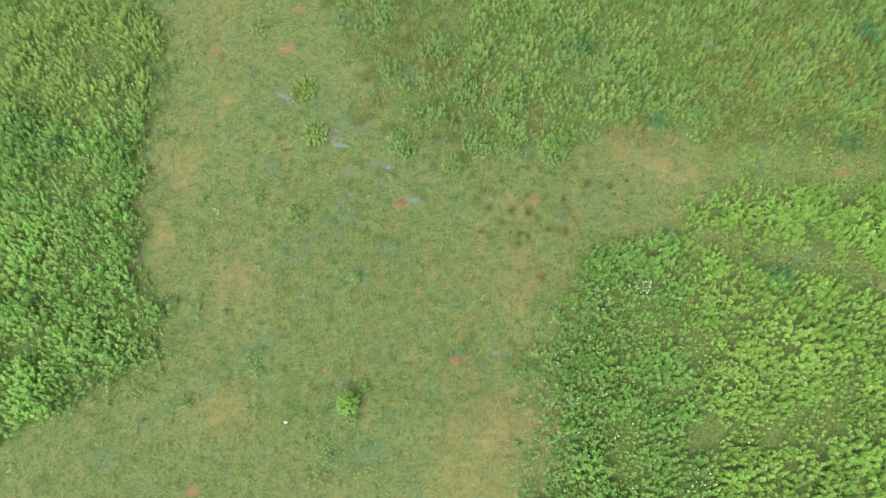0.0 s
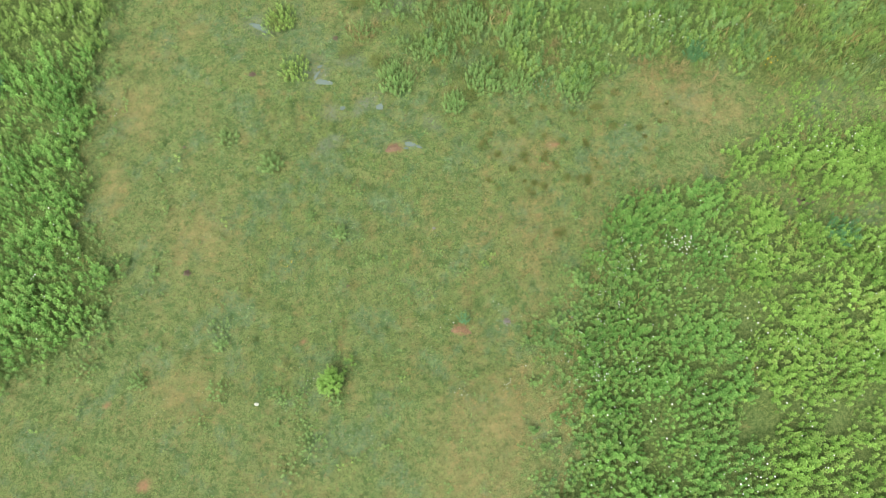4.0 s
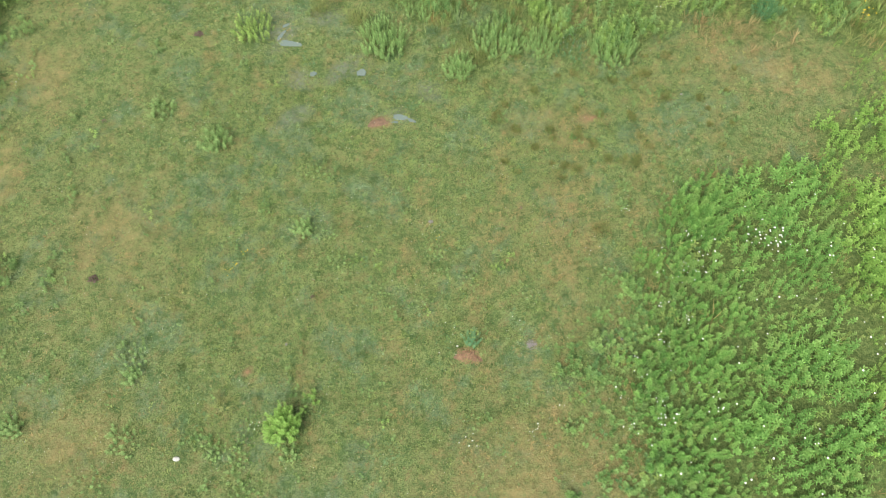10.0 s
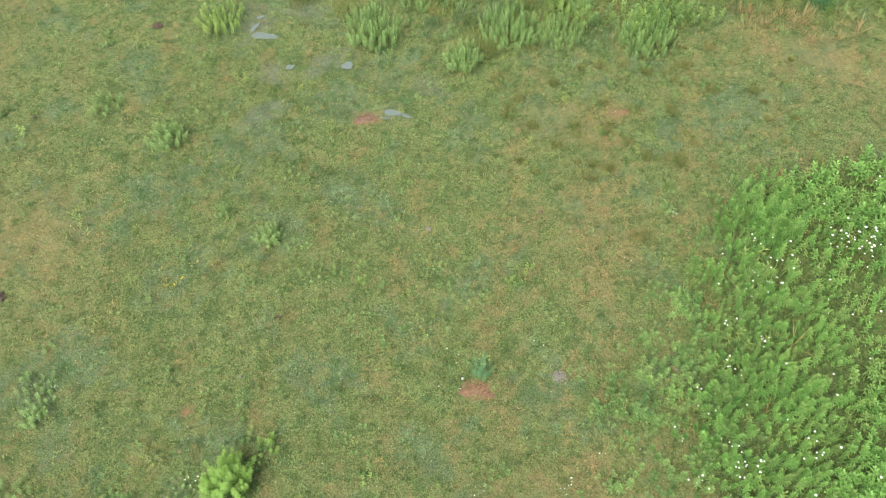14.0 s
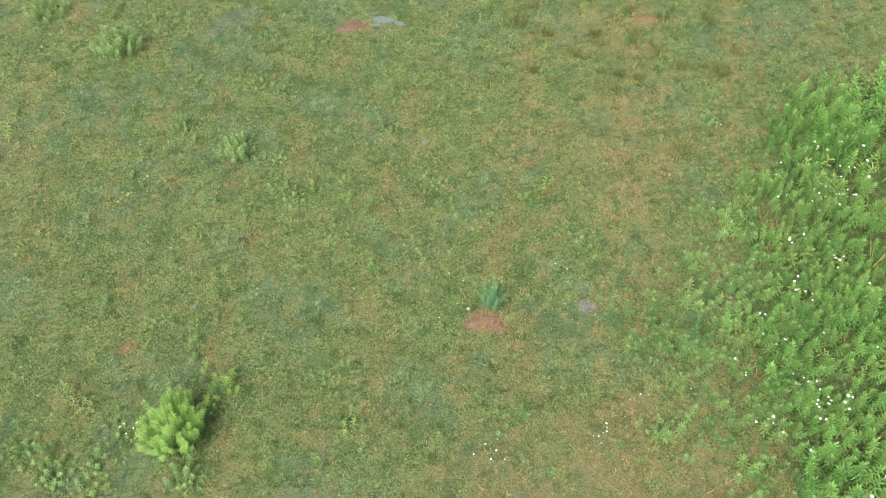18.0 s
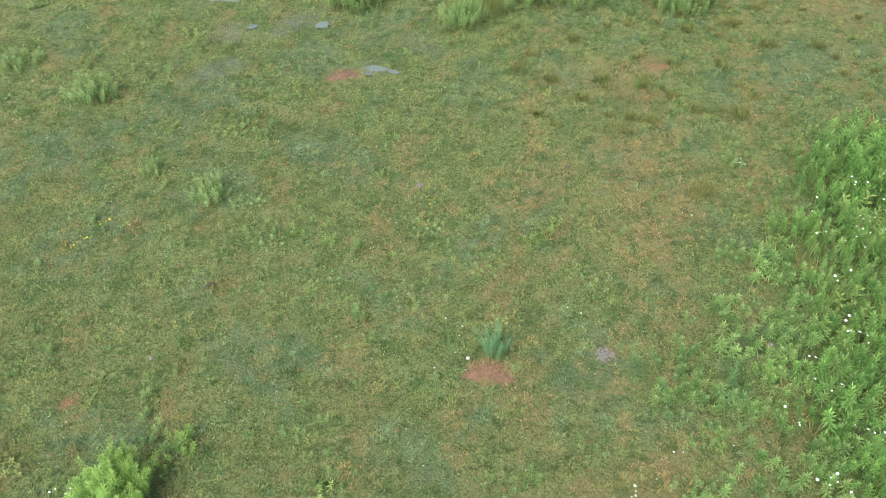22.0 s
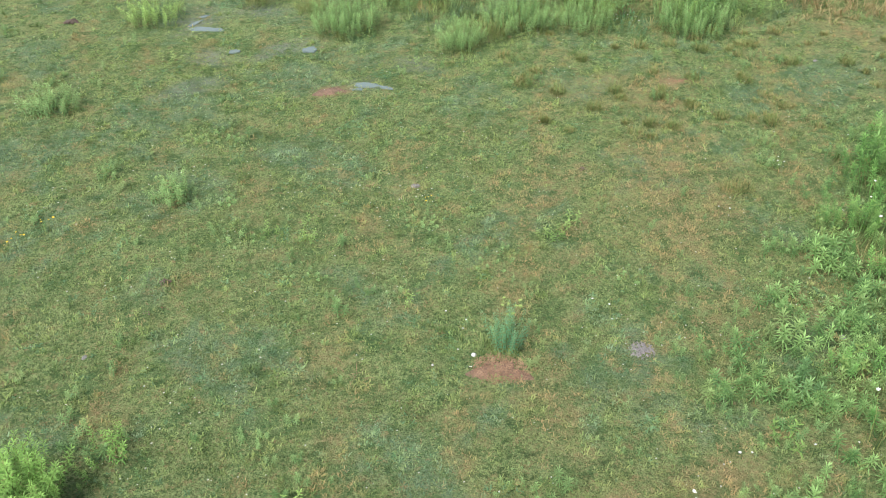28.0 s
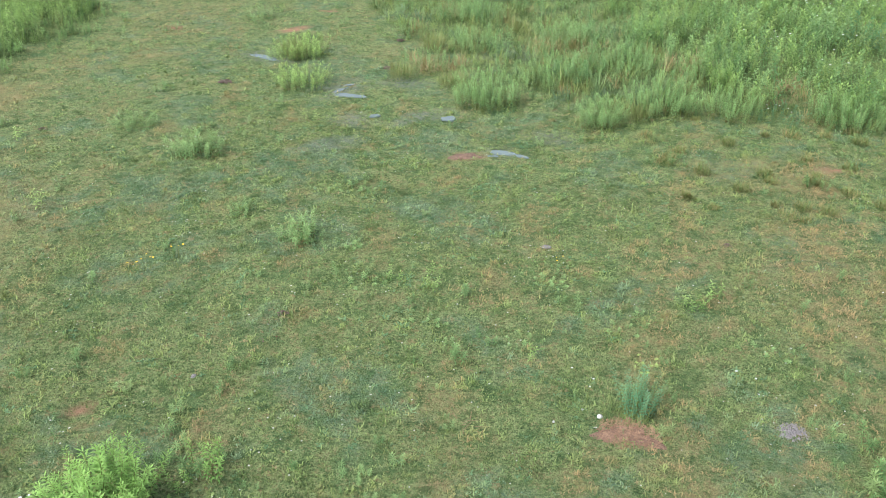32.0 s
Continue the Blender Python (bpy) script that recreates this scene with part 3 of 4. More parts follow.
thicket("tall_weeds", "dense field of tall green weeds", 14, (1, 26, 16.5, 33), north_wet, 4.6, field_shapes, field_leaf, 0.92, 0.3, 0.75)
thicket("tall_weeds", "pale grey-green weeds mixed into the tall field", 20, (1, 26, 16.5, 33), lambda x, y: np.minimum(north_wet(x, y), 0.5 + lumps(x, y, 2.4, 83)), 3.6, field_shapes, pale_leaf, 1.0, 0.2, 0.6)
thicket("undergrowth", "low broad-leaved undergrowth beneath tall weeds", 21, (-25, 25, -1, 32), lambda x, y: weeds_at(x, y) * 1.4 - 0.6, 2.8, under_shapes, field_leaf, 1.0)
thicket("sparse_weeds", "scattered pale green weeds in rough grass", 15, (-9, 6, 17, 33), lambda x, y: north_thin(x, y) * (0.65 + 0.6 * step(lumps(x, y, 1.6, 95), -0.5, 0.4)) - 0.25 * step(-lumps(x, y, 1.6, 95), 0.0, 0.6), 2.6, field_shapes, pale_leaf, 0.75, 0.25, 0.7)


# ================= turf =================
def tuft_shapes(seed, count, blades, length, width, lift):
    r = np.random.default_rng(seed)
    shapes, shades = [], []
    for _ in range(count):
        a = r.uniform(0, 6.283, blades)
        base = np.concatenate([r.uniform(-0.02, 0.02, (blades, 2)), np.zeros((blades, 1))], 1)
        v, f = blade(base, ways(a), length * r.uniform(0.6, 1.3, blades), np.full(blades, width), r.uniform(*lift, blades), r.uniform(0.0, 0.3, blades))
        # each blade runs from a darker foot to a lighter tip
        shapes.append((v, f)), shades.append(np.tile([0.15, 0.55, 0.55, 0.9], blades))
    return shapes, shades


def near_right(x, y):
    """The straggling border in front of the broad weeds."""
    return np.minimum(0.5 * (right_side(x, y) + 1.8 - 1.2 * step(y, 8.0, 11.0) + 0.8 * lumps(x, y, 1.3, 77) + 0.5 * lumps(x, y, 0.5, 80)) - 0.15, 3.0 - right_side(x, y) * 2)


thicket("low_sprigs", "ankle-high leafy sprigs straggling out of the weeds", 16, (2.5, 9, 0, 13), near_right, 20, border_shapes, border_leaf, 1.45, 0.4)
thicket("low_sprigs", "ankle-high blue-green sprigs mixed among greener ones", 25, (2.5, 9, 0, 13), lambda x, y: np.minimum(near_right(x, y), 0.35 + lumps(x, y, 0.5, 81)), 7, border_shapes, cool_leaf, 1.2, 0.4)
thicket("low_sprigs", "ankle-high leafy sprigs in front of the weeds", 17, (-18, -9, -1, 9), lambda x, y: np.minimum(left_side(x, y) + 1.6 + lumps(x, y, 1.5, 78), 2 - left_side(x, y) * 2), 16, sprig_shapes, sprig_leaf, 1.2)
thicket("low_sprigs", "shin-high leafy sprigs thinning out of the weeds", 28, (-18, -9, 5, 27), lambda x, y: np.minimum(0.7 * (left_side(x, y) + 0.45 + 0.7 * lumps(x, y, 1.5, 78) + 0.4 * lumps(x, y, 0.5, 82)), 2 - left_side(x, y) * 2), 13, border_shapes, border_leaf, 1.5, 0.35)
thicket("low_sprigs", "thin scatter of small leafy sprigs in the turf", 18, (-14, 9, 1, 25), lambda x, y: lumps(x, y, 1.4, 79) - 0.25 - weeds_at(x, y), 9, sprig_shapes, sprig_leaf, 0.6)
thicket("low_sprigs", "low leafy sprigs and herbs along trodden tracks", 22, (10.5, 24, 9, 19.5), lambda x, y: 0.8 - weeds_at(x, y) * 1.6 - 1.6 * step(13.2 - x + 0.5 * lumps(x, y, 1.2, 84), -0.6, 0.8), 34, sprig_shapes, bright_leaf, 1.15)


def plantlets(x, y):
    """Where small herbs stand in the clearing: in drifts, most of them towards the weeds."""
    near = np.exp(-np.maximum(np.minimum(-left_side(x, y), np.minimum(-right_side(x, y), -north_side(x, y))), 0) / 2.5)
    return 0.9 * near + 0.8 * lumps(x, y, 2.4, 130) + 0.5 * lumps(x, y, 0.8, 131) - 0.45 - 2 * weeds_at(x, y)


thicket("low_sprigs", "small light green herbs dotted through grazed turf", 26, (-15, 12, 0, 24), plantlets, 4.5, border_shapes, sprig_leaf, 0.9, 0.4)


def turf_patch(name, label, seed, box, per_m2, shapes, size, material, rough_only=False, where=None, outside=None, shade=0.0):
    r = np.random.default_rng(seed)
    x, y = sown(r, *box, per_m2)
    tall = weeds_at(x, y)
    if shade > 0.4:
        m = np.ones(len(x), bool)
    elif rough_only:
        m = (r.uniform(0, 1, len(x)) < step(tall, 0.03, 0.3) * np.maximum(1 - 0.95 * tall, open_at(x, y))) | ((north_side(x, y) > 0) & (r.uniform(0, 1, len(x)) < 0.6 * (1 - tall)))
    else:
        m = r.uniform(0, 1, len(x)) > np.maximum(step(tall, 0.3, 0.9), spots(x, y, BARE_PATCHES) * 0.9)
    if outside is not None:
        m &= (x < outside[0]) | (x > outside[1]) | (y < outside[2]) | (y > outside[3])
    if where is not None:
        m &= r.uniform(0, 1, len(x)) < where(x, y)
    m &= np.maximum(1.2 * spots(x, y, PUDDLES), 0.75 * spots(x, y, WET_PATCHES, 0.1)) < r.uniform(0.1, 1.3, len(x))
    x, y = x[m], y[m]
    dryness = np.clip(np.maximum(0.85 * spots(x, y, DRY_PATCHES, -0.1), 1.2 * spots(x, y, TAN_PATCHES, -0.2)) * r.uniform(0.0, 1.0, len(x)) + brown_at(x, y) * r.uniform(0.15, 1.15, len(x)) + (0.1 * tall[m] * r.uniform(0, 1, len(x)) if rough_only else 0.0) + 0.35 * np.clip(lumps(x, y, 1.6, 46) + 0.4 * lumps(x, y, 0.5, 49), 0, 1) * r.uniform(0.1, 0.9, len(x)), 0, 0.95)
    dryness -= cool_at(x, y) * r.uniform(0.3, 1.0, len(x)) * (1 - dryness)
    tint = np.clip(0.33 + shade + 0.32 * lumps(x, y, 2.0, 47) + 0.5 * lumps(x, y, 0.8, 48) + 0.45 * lumps(x, y, 0.3, 50) + 0.5 * lumps(x, y, 0.15, 51) + r.uniform(-0.2, 0.2, len(x)), 0, 1)
    scale = size * r.uniform(0.6, 1.35, len(x)) * (1 + 0.3 * lumps(x, y, 0.9, seed + 7) + 0.3 * lumps(x, y, 0.3, 50))
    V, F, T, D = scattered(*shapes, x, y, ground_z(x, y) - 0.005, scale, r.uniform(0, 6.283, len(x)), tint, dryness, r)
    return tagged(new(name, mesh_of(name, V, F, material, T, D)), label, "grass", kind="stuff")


short_tufts = tuft_shapes(31, 12, 5, 0.052, 0.0085, (0.2, 1.25))
wide_tufts = tuft_shapes(32, 8, 5, 0.07, 0.014, (0.2, 1.1))
long_tufts = tuft_shapes(33, 6, 12, 0.36, 0.009, (0.6, 1.4))
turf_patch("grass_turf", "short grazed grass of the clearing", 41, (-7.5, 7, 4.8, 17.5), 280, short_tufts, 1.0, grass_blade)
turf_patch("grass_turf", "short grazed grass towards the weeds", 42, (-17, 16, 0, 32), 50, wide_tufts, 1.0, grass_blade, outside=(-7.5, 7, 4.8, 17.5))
clump_tufts = tuft_shapes(34, 8, 18, 0.065, 0.0048, (0.35, 1.35))


def clumpy(x, y):
    return step(lumps(x, y, 0.9, 93) + 0.5 * lumps(x, y, 3.0, 94), 0.25, 0.8) * (0.45 + 0.55 * step(y, 8, 14))


def withered(x, y):
    return step(spots(x, y, DRY_PATCHES, 0.1) + 0.55 * lumps(x, y, 0.7, 96), 0.45, 1.0)


dead_tufts = tuft_shapes(35, 8, 14, 0.045, 0.0046, (0.1, 1.0))
turf_patch("withered_grass", "withered brown grass tufts in drier turf", 45, (-3, 7, 4.5, 16), 60, dead_tufts, 1.0, dead_blade, where=withered)


def browned(x, y):
    return np.maximum(brown_at(x, y), step(lumps(x, y, 0.4, 103) + 0.5 * lumps(x, y, 2.2, 104) + 0.2 * step(x, -2, 2.5), 0.55, 0.9))


def hummocky(x, y):
    return step(lumps(x, y, 0.5, 101) + 0.45 * lumps(x, y, 1.9, 102) + 0.15 * step(y, 10, 15), 0.45, 0.75)


turf_patch("withered_grass", "small brown withered spots speckled through grazed turf", 47, (-8, 8.5, 4.5, 18), 62, dead_tufts, 0.9, dead_blade, where=browned)
hummock_tufts = tuft_shapes(37, 8, 16, 0.058, 0.0052, (0.3, 1.35))
turf_patch("grass_clumps", "small dark green hummocks of denser grass in grazed turf", 48, (-10, 9, 4.5, 20), 75, hummock_tufts, 1.0, grass_blade, where=hummocky, shade=-0.3)


clover_tufts = tuft_shapes(36, 8, 9, 0.034, 0.013, (0.15, 0.8))
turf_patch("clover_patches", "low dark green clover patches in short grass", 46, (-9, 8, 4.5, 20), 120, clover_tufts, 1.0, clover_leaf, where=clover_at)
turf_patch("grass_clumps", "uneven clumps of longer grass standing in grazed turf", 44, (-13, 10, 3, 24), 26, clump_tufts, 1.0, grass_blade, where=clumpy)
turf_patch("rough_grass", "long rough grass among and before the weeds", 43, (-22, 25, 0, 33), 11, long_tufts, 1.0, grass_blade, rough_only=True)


def east_meadow(x, y):
    return step(north_thick(x, y), 0.0, 0.8) * step(x + lumps(x, y, 2.0, 140), 11.0, 14.5)


turf_patch("meadow_grass", "tall yellow-green meadow grass thick with weeds", 50, (10.5, 26, 15.5, 33), 26, tuft_shapes(39, 8, 12, 0.5, 0.014, (0.7, 1.4)), 1.0, grass_blade, where=east_meadow, shade=0.45)


def north_fringe(x, y):
    return step(north_side(x, y) + 0.5 * lumps(x, y, 1.2, 105), -0.5, 0.3) * (1 - 0.7 * weeds_at(x, y))


shaggy_tufts = tuft_shapes(38, 6, 12, 0.25, 0.009, (0.5, 1.4))
turf_patch("rough_grass", "shaggy knee-high grass between pale clumps", 49, (-9, 8, 16.5, 30), 34, shaggy_tufts, 1.0, grass_blade, where=north_fringe)

STRAW_PATCHES = [(9.4, 18.6, 1.9, 0.8, -5), (-0.3, 22.4, 1.3, 0.9, 20), (-3.3, 20.5, 1.0, 0.7, 0), (2.6, 21.3, 0.8, 0.6, 0), (4.8, 19.6, 0.7, 0.5, 0), (11.0, 18.2, 1.0, 0.6, 0)]


def strawy(x, y):
    return spots(x, y, STRAW_PATCHES, 0.1)


turf_patch("straw_grass", "tall bleached straw-coloured grass among green weeds", 53, (-5, 13, 17, 24), 34, shaggy_tufts, 1.3, dead_blade, where=strawy, shade=0.45)

# ================= puddles =================
def puddle(x, y, rx, ry, turn):
    r = np.random.default_rng(int(abs(x * 100)))
    n = 44
    a = np.arange(n) * 6.283 / n
    rad = 1 + 0.14 * np.sin(2 * a + r.uniform(0, 6)) + 0.1 * np.sin(3 * a + r.uniform(0, 6)) + 0.07 * np.sin(7 * a + r.uniform(0, 6)) + 0.05 * np.sin(13 * a + r.uniform(0, 6))
    ring = np.stack([np.cos(a) * rad * rx, np.sin(a) * rad * ry, np.full(n, 0.012)], 1)
    skirt = ring * [1.04, 1.04, 0] - [0, 0, 0.01]
    v = np.concatenate([[[0, 0, 0.012]], ring, skirt])
    i = np.arange(n)
    j = (i + 1) % n
    f = np.concatenate([np.stack([0 * i, 1 + i, 1 + j], 1), np.stack([1 + i, 1 + n + i, 1 + n + j], 1), np.stack([1 + i, 1 + n + j, 1 + j], 1)])
    ob = new("puddle", mesh_of("puddle", v, f, water_mat, smooth=False))
    ob.location, ob.rotation_euler = (x, y, z_at(x, y)), (0, 0, radians(turn))
    return tagged(ob, "shallow rain puddle reflecting the grey sky", "puddle", "puddles", "structure")


for row in PUDDLES:
    puddle(*row)

# ================= leafy clumps standing in the clearing =================
def stem_set(key, seed, h, leaves, length, width, leaf_mat, kinds=5, low=0.1, rise=0.75, sag=0.4):
    """A few stems with their leaves, as mesh pairs to share."""
    r = np.random.default_rng(seed)
    out = []
    for _ in range(kinds):
        (sv, sf), (lv, lf), tone = leafy_stem(r, h * r.uniform(0.85, 1.1), leaves, length, width, r.uniform(0.03, 0.16), low, rise, sag)
        # darker towards the stem's foot: older leaves, with shade painted into the tint
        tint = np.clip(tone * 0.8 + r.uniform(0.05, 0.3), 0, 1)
        dry = np.where(r.uniform(0, 1, len(lv) // 4) < 0.05, 0.5, 0.0).repeat(4)
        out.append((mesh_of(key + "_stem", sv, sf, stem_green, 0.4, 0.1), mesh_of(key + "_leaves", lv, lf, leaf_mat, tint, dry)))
    return out


STEMS = {
    "bush": stem_set("bush", 51, 0.95, 50, 0.125, 0.022, bush_leaf, 12, 0.4, 0.45, 1.0),
    "gold": stem_set("gold", 59, 0.6, 34, 0.12, 0.026, bush_leaf, 6, 0.25, 0.5, 0.8),
    "weed": stem_set("weed", 52, 0.48, 40, 0.12, 0.022, sprig_leaf, 8, 0.1, 0.6, 0.8),
    "pale": stem_set("pale", 53, 0.72, 46, 0.10, 0.019, pale_leaf, 10, 0.35, 0.9, 0.6),
    "teal": stem_set("teal", 54, 0.75, 40, 0.12, 0.03, teal_leaf),
    "spurge": stem_set("spurge", 57, 0.72, 60, 0.075, 0.009, spurge_leaf, 7, 0.12, 0.6),
    "low": stem_set("low", 55, 0.24, 22, 0.10, 0.028, sprig_leaf, 6, 0.25, 0.6),
    "lime": stem_set("lime", 60, 0.66, 46, 0.11, 0.02, field_leaf, 8, 0.25, 0.7, 0.7),
    "yellow": stem_set("yellow", 56, 0.38, 16, 0.075, 0.016, wiry_leaf, 6),
}


def leafy_clump(name, label, category, kind, x, y, stems, spread, size=1.0, lean=0.28, group=""):
    r = np.random.default_rng(int(abs(x) * 1000 + abs(y) * 77) + 3)
    ob = thing(name, label, category, x, y, group)
    for n in range(stems):
        rad, a = spread * math.sqrt((n + 0.35) / stems), n * 2.399 + r.uniform(-0.4, 0.4)
        me_s, me_l = STEMS[kind][int(r.integers(0, len(STEMS[kind])))]
        ex, ey = rad * math.cos(a), rad * math.sin(a)
        stem = part("stem", me_s, ob, at=(ex, ey, z_at(x + ex, y + ey) - ob.location.z - 0.015))
        tilt = lean * rad / max(spread, 0.01) + r.uniform(-0.08, 0.08)
        stem.rotation_mode = 'XYZ'
        stem.rotation_euler = (Matrix.Rotation(tilt, 3, Vector((-math.sin(a), math.cos(a), 0))) @ Matrix.Rotation(r.uniform(0, 6.28), 3, 'Z')).to_euler()
        k = size * r.uniform(0.72, 1.12) * (1 - 0.25 * rad / max(spread, 0.01))
        stem.scale = (k, k, k)
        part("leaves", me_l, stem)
    return ob


leafy_clump("goldenrod_bush", "waist-high bright green goldenrod bush standing alone in grazed grass", "bush", "bush", -4.06, 5.42, 110, 0.34, 0.92, 0.34)
leafy_clump("goldenrod_plant", "small yellow-green goldenrod beside the large bush", "weed", "gold", -3.36, 6.2, 8, 0.2, 0.78, 0.3)
leafy_clump("goldenrod_plant", "single leafy stem at the edge of the bush", "weed", "gold", -3.55, 5.85, 3, 0.1, 0.5, 0.2)
leafy_clump("goldenrod_plant", "short yellowing stems at the foot of the bush", "weed", "weed", -3.85, 4.75, 5, 0.22, 0.8, 0.3)
spurge = leafy_clump("spurge_plant", "thin blue-green plant with yellow-green tops beside the soil mound", "weed", "spurge", 0.93, 7.85, 24, 0.15, 1.0, 0.3)

r = np.random.default_rng(58)
for k in range(9):
    a = k * 2.399
    top = part("blossom", mesh_of("blossom", *blade(np.zeros((9, 3)), ways(np.arange(9) * 0.7), np.full(9, 0.03), np.full(9, 0.02), r.uniform(0.1, 0.9, 9), np.full(9, 0.1)), bud_green), spurge, "yellow-green blossom")
    top.location = (0.03 + 0.11 * math.cos(a), 0.11 * math.sin(a) + 0.03, 0.64 + 0.07 * math.sin(k * 1.7))

# middle-sized weeds: x, y, stems, spread, size
for x, y, n, sp, sz in ((-6.85, 14.3, 12, 0.42, 1.05), (-8.7, 15.5, 8, 0.42, 0.8), (-3.95, 11.33, 9, 0.28, 0.85), (-8.3, 6.85, 6, 0.22, 0.8), (-8.35, 7.45, 6, 0.45, 0.7),
                        (-11.3, 5.45, 9, 0.32, 0.8), (-13.4, 5.95, 8, 0.5, 0.7), (-4.7, 3.15, 9, 0.5, 0.75), (-5.4, 2.35, 7, 0.55, 0.7), (-8.2, 5.1, 7, 0.45, 0.7),
                        (5.45, 12.1, 4, 0.16, 0.6), (5.55, 12.75, 5, 0.18, 0.55), (-9.2, 24.6, 8, 0.5, 0.9), (-5.15, 12.0, 4, 0.2, 0.6)):
    leafy_clump("weed_clump", "loose clump of green weeds in grazed grass", "weed", "weed", x, y, int(n * 3.0), sp, sz, 0.4, "weeds in the clearing")

# low spreading weeds
for x, y, n, sp, sz in ((-3.65, 13.4, 9, 0.36, 0.9), (-3.1, 11.25, 5, 0.22, 0.9), (-5.65, 4.85, 8, 0.45, 1.0), (-8.95, 4.1, 8, 0.5, 1.1), (-4.9, 3.75, 9, 0.4, 1.2), (-5.2, 4.25, 6, 0.35, 1.0),
                        (-0.1, 10.75, 11, 0.35, 0.8), (-2.75, 10.35, 7, 0.35, 0.9), (-1.7, 9.45, 6, 0.3, 0.8), (-5.0, 5.6, 5, 0.3, 0.9), (4.7, 8.75, 6, 0.25, 1.2), (5.0, 9.9, 6, 0.25, 1.2),
                        (-5.9, 4.95, 7, 0.25, 1.2), (-5.15, 5.05, 6, 0.25, 1.1), (-5.2, 4.65, 7, 0.3, 1.1), (-6.3, 5.25, 7, 0.3, 1.0), (-3.75, 4.75, 5, 0.2, 1.0), (3.6, 5.6, 6, 0.3, 0.9), (1.0, 5.7, 6, 0.3, 0.9), (2.6, 9.4, 6, 0.4, 0.8), (0.9, 9.7, 6, 0.35, 0.8), (-0.4, 9.1, 5, 0.3, 0.7)):
    leafy_clump("low_weed", "low spreading pale green weed in short grass", "weed", "low", x, y, int(n * 2.4), sp, sz * 0.72, 0.9, "low weeds in the clearing")

# wiry yellowish plants
for x, y, n, sp in ((-5.72, 6.05, 30, 0.22), (-7.3, 9.5, 8, 0.3), (-7.75, 9.1, 9, 0.35), (-6.9, 5.3, 8, 0.3)):
    leafy_clump("wiry_weed", "wiry sprawling yellow-green weed in short grass", "weed", "yellow", x, y, n, sp, 0.9, 0.9, "wiry weeds")

# pale clumps along the far edge
for x, y, n, sp, sz in ((-1.85, 18.1, 24, 0.8, 0.95), (1.9, 18.1, 22, 0.85, 0.95), (0.6, 17.0, 14, 0.5, 0.85), (5.6, 17.75, 22, 0.85, 0.9),
                        (3.3, 17.9, 14, 0.6, 0.85), (-0.6, 19.6, 12, 0.7, 0.8), (-3.4, 20.4, 9, 0.6, 0.65), (-2.6, 22.2, 12, 0.7, 0.75), (-4.4, 23.2, 9, 0.6, 0.6), (1.2, 21.0, 14, 0.8, 0.85),
                        (-0.4, 23.5, 14, 0.8, 0.85), (-3.0, 25.5, 14, 0.8, 0.85), (3.0, 20.2, 12, 0.7, 0.9)):
    leafy_clump("milkweed_clump", "knee-high pale grey-green clump at the edge of rough grass", "weed", "pale", x, y, int(n * 5.5), sp * 0.9, sz * 1.08, 0.22, "pale clumps at the far edge")

for x, y, n, sp, sz in ((-6.1, 18.6, 70, 0.6, 0.85), (-6.8, 21.1, 76, 0.6, 0.9), (-7.3, 20.6, 24, 0.35, 0.6)):
    leafy_clump("yellow_green_clump", "loose yellow-green weed clump in damp grass beside puddles", "weed", "lime", x, y, n, sp, sz, 0.3, "yellow-green clumps")

# blue-green clumps in the weeds
for x, y, n, sp, sz in ((-20.6, 19.2, 16, 0.65, 1.35), (-18.6, 17.8, 14, 0.5, 1.35), (10.75, 19.35, 12, 0.35, 1.4), (21.9, 24.3, 14, 0.6, 1.5), (20.0, 18.3, 12, 0.6, 1.3), (15.7, 11.3, 12, 0.5, 1.4),
                        (4.2, 17.8, 16, 0.55, 0.45), (22.5, 17.6, 12, 0.6, 1.3), (7.3, 23.6, 10, 0.5, 1.3)):
    leafy_clump("blue_green_clump", "dark blue-green clump among lighter weeds", "weed", "teal", x, y, int(n * 1.7), sp, sz, 0.3, "blue-green clumps")


# ================= grass tussocks =================
def tussock(label, x, y, blades, length, spread, dry, dark):
    r = np.random.default_rng(int(abs(x) * 913 + abs(y) * 131))
    blades = int(blades * 1.7)
    a = r.uniform(0, 6.283, blades)
    base = np.concatenate([ways(r.uniform(0, 6.28, blades)) * (spread * np.sqrt(r.uniform(0, 1, blades)))[:, None], np.zeros((blades, 1))], 1)
    v, f = blade(base, ways(a), length * r.uniform(0.55, 1.2, blades), np.full(blades, 0.008), r.uniform(0.6, 1.45, blades), r.uniform(0, 0.35, blades))
    # tint rises from the blade's base to its tip, around the tussock's dark value
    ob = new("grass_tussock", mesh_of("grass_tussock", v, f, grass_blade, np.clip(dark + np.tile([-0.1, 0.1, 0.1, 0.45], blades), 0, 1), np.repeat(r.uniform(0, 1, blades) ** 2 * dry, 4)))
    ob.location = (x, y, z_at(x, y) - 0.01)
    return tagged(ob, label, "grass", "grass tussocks")


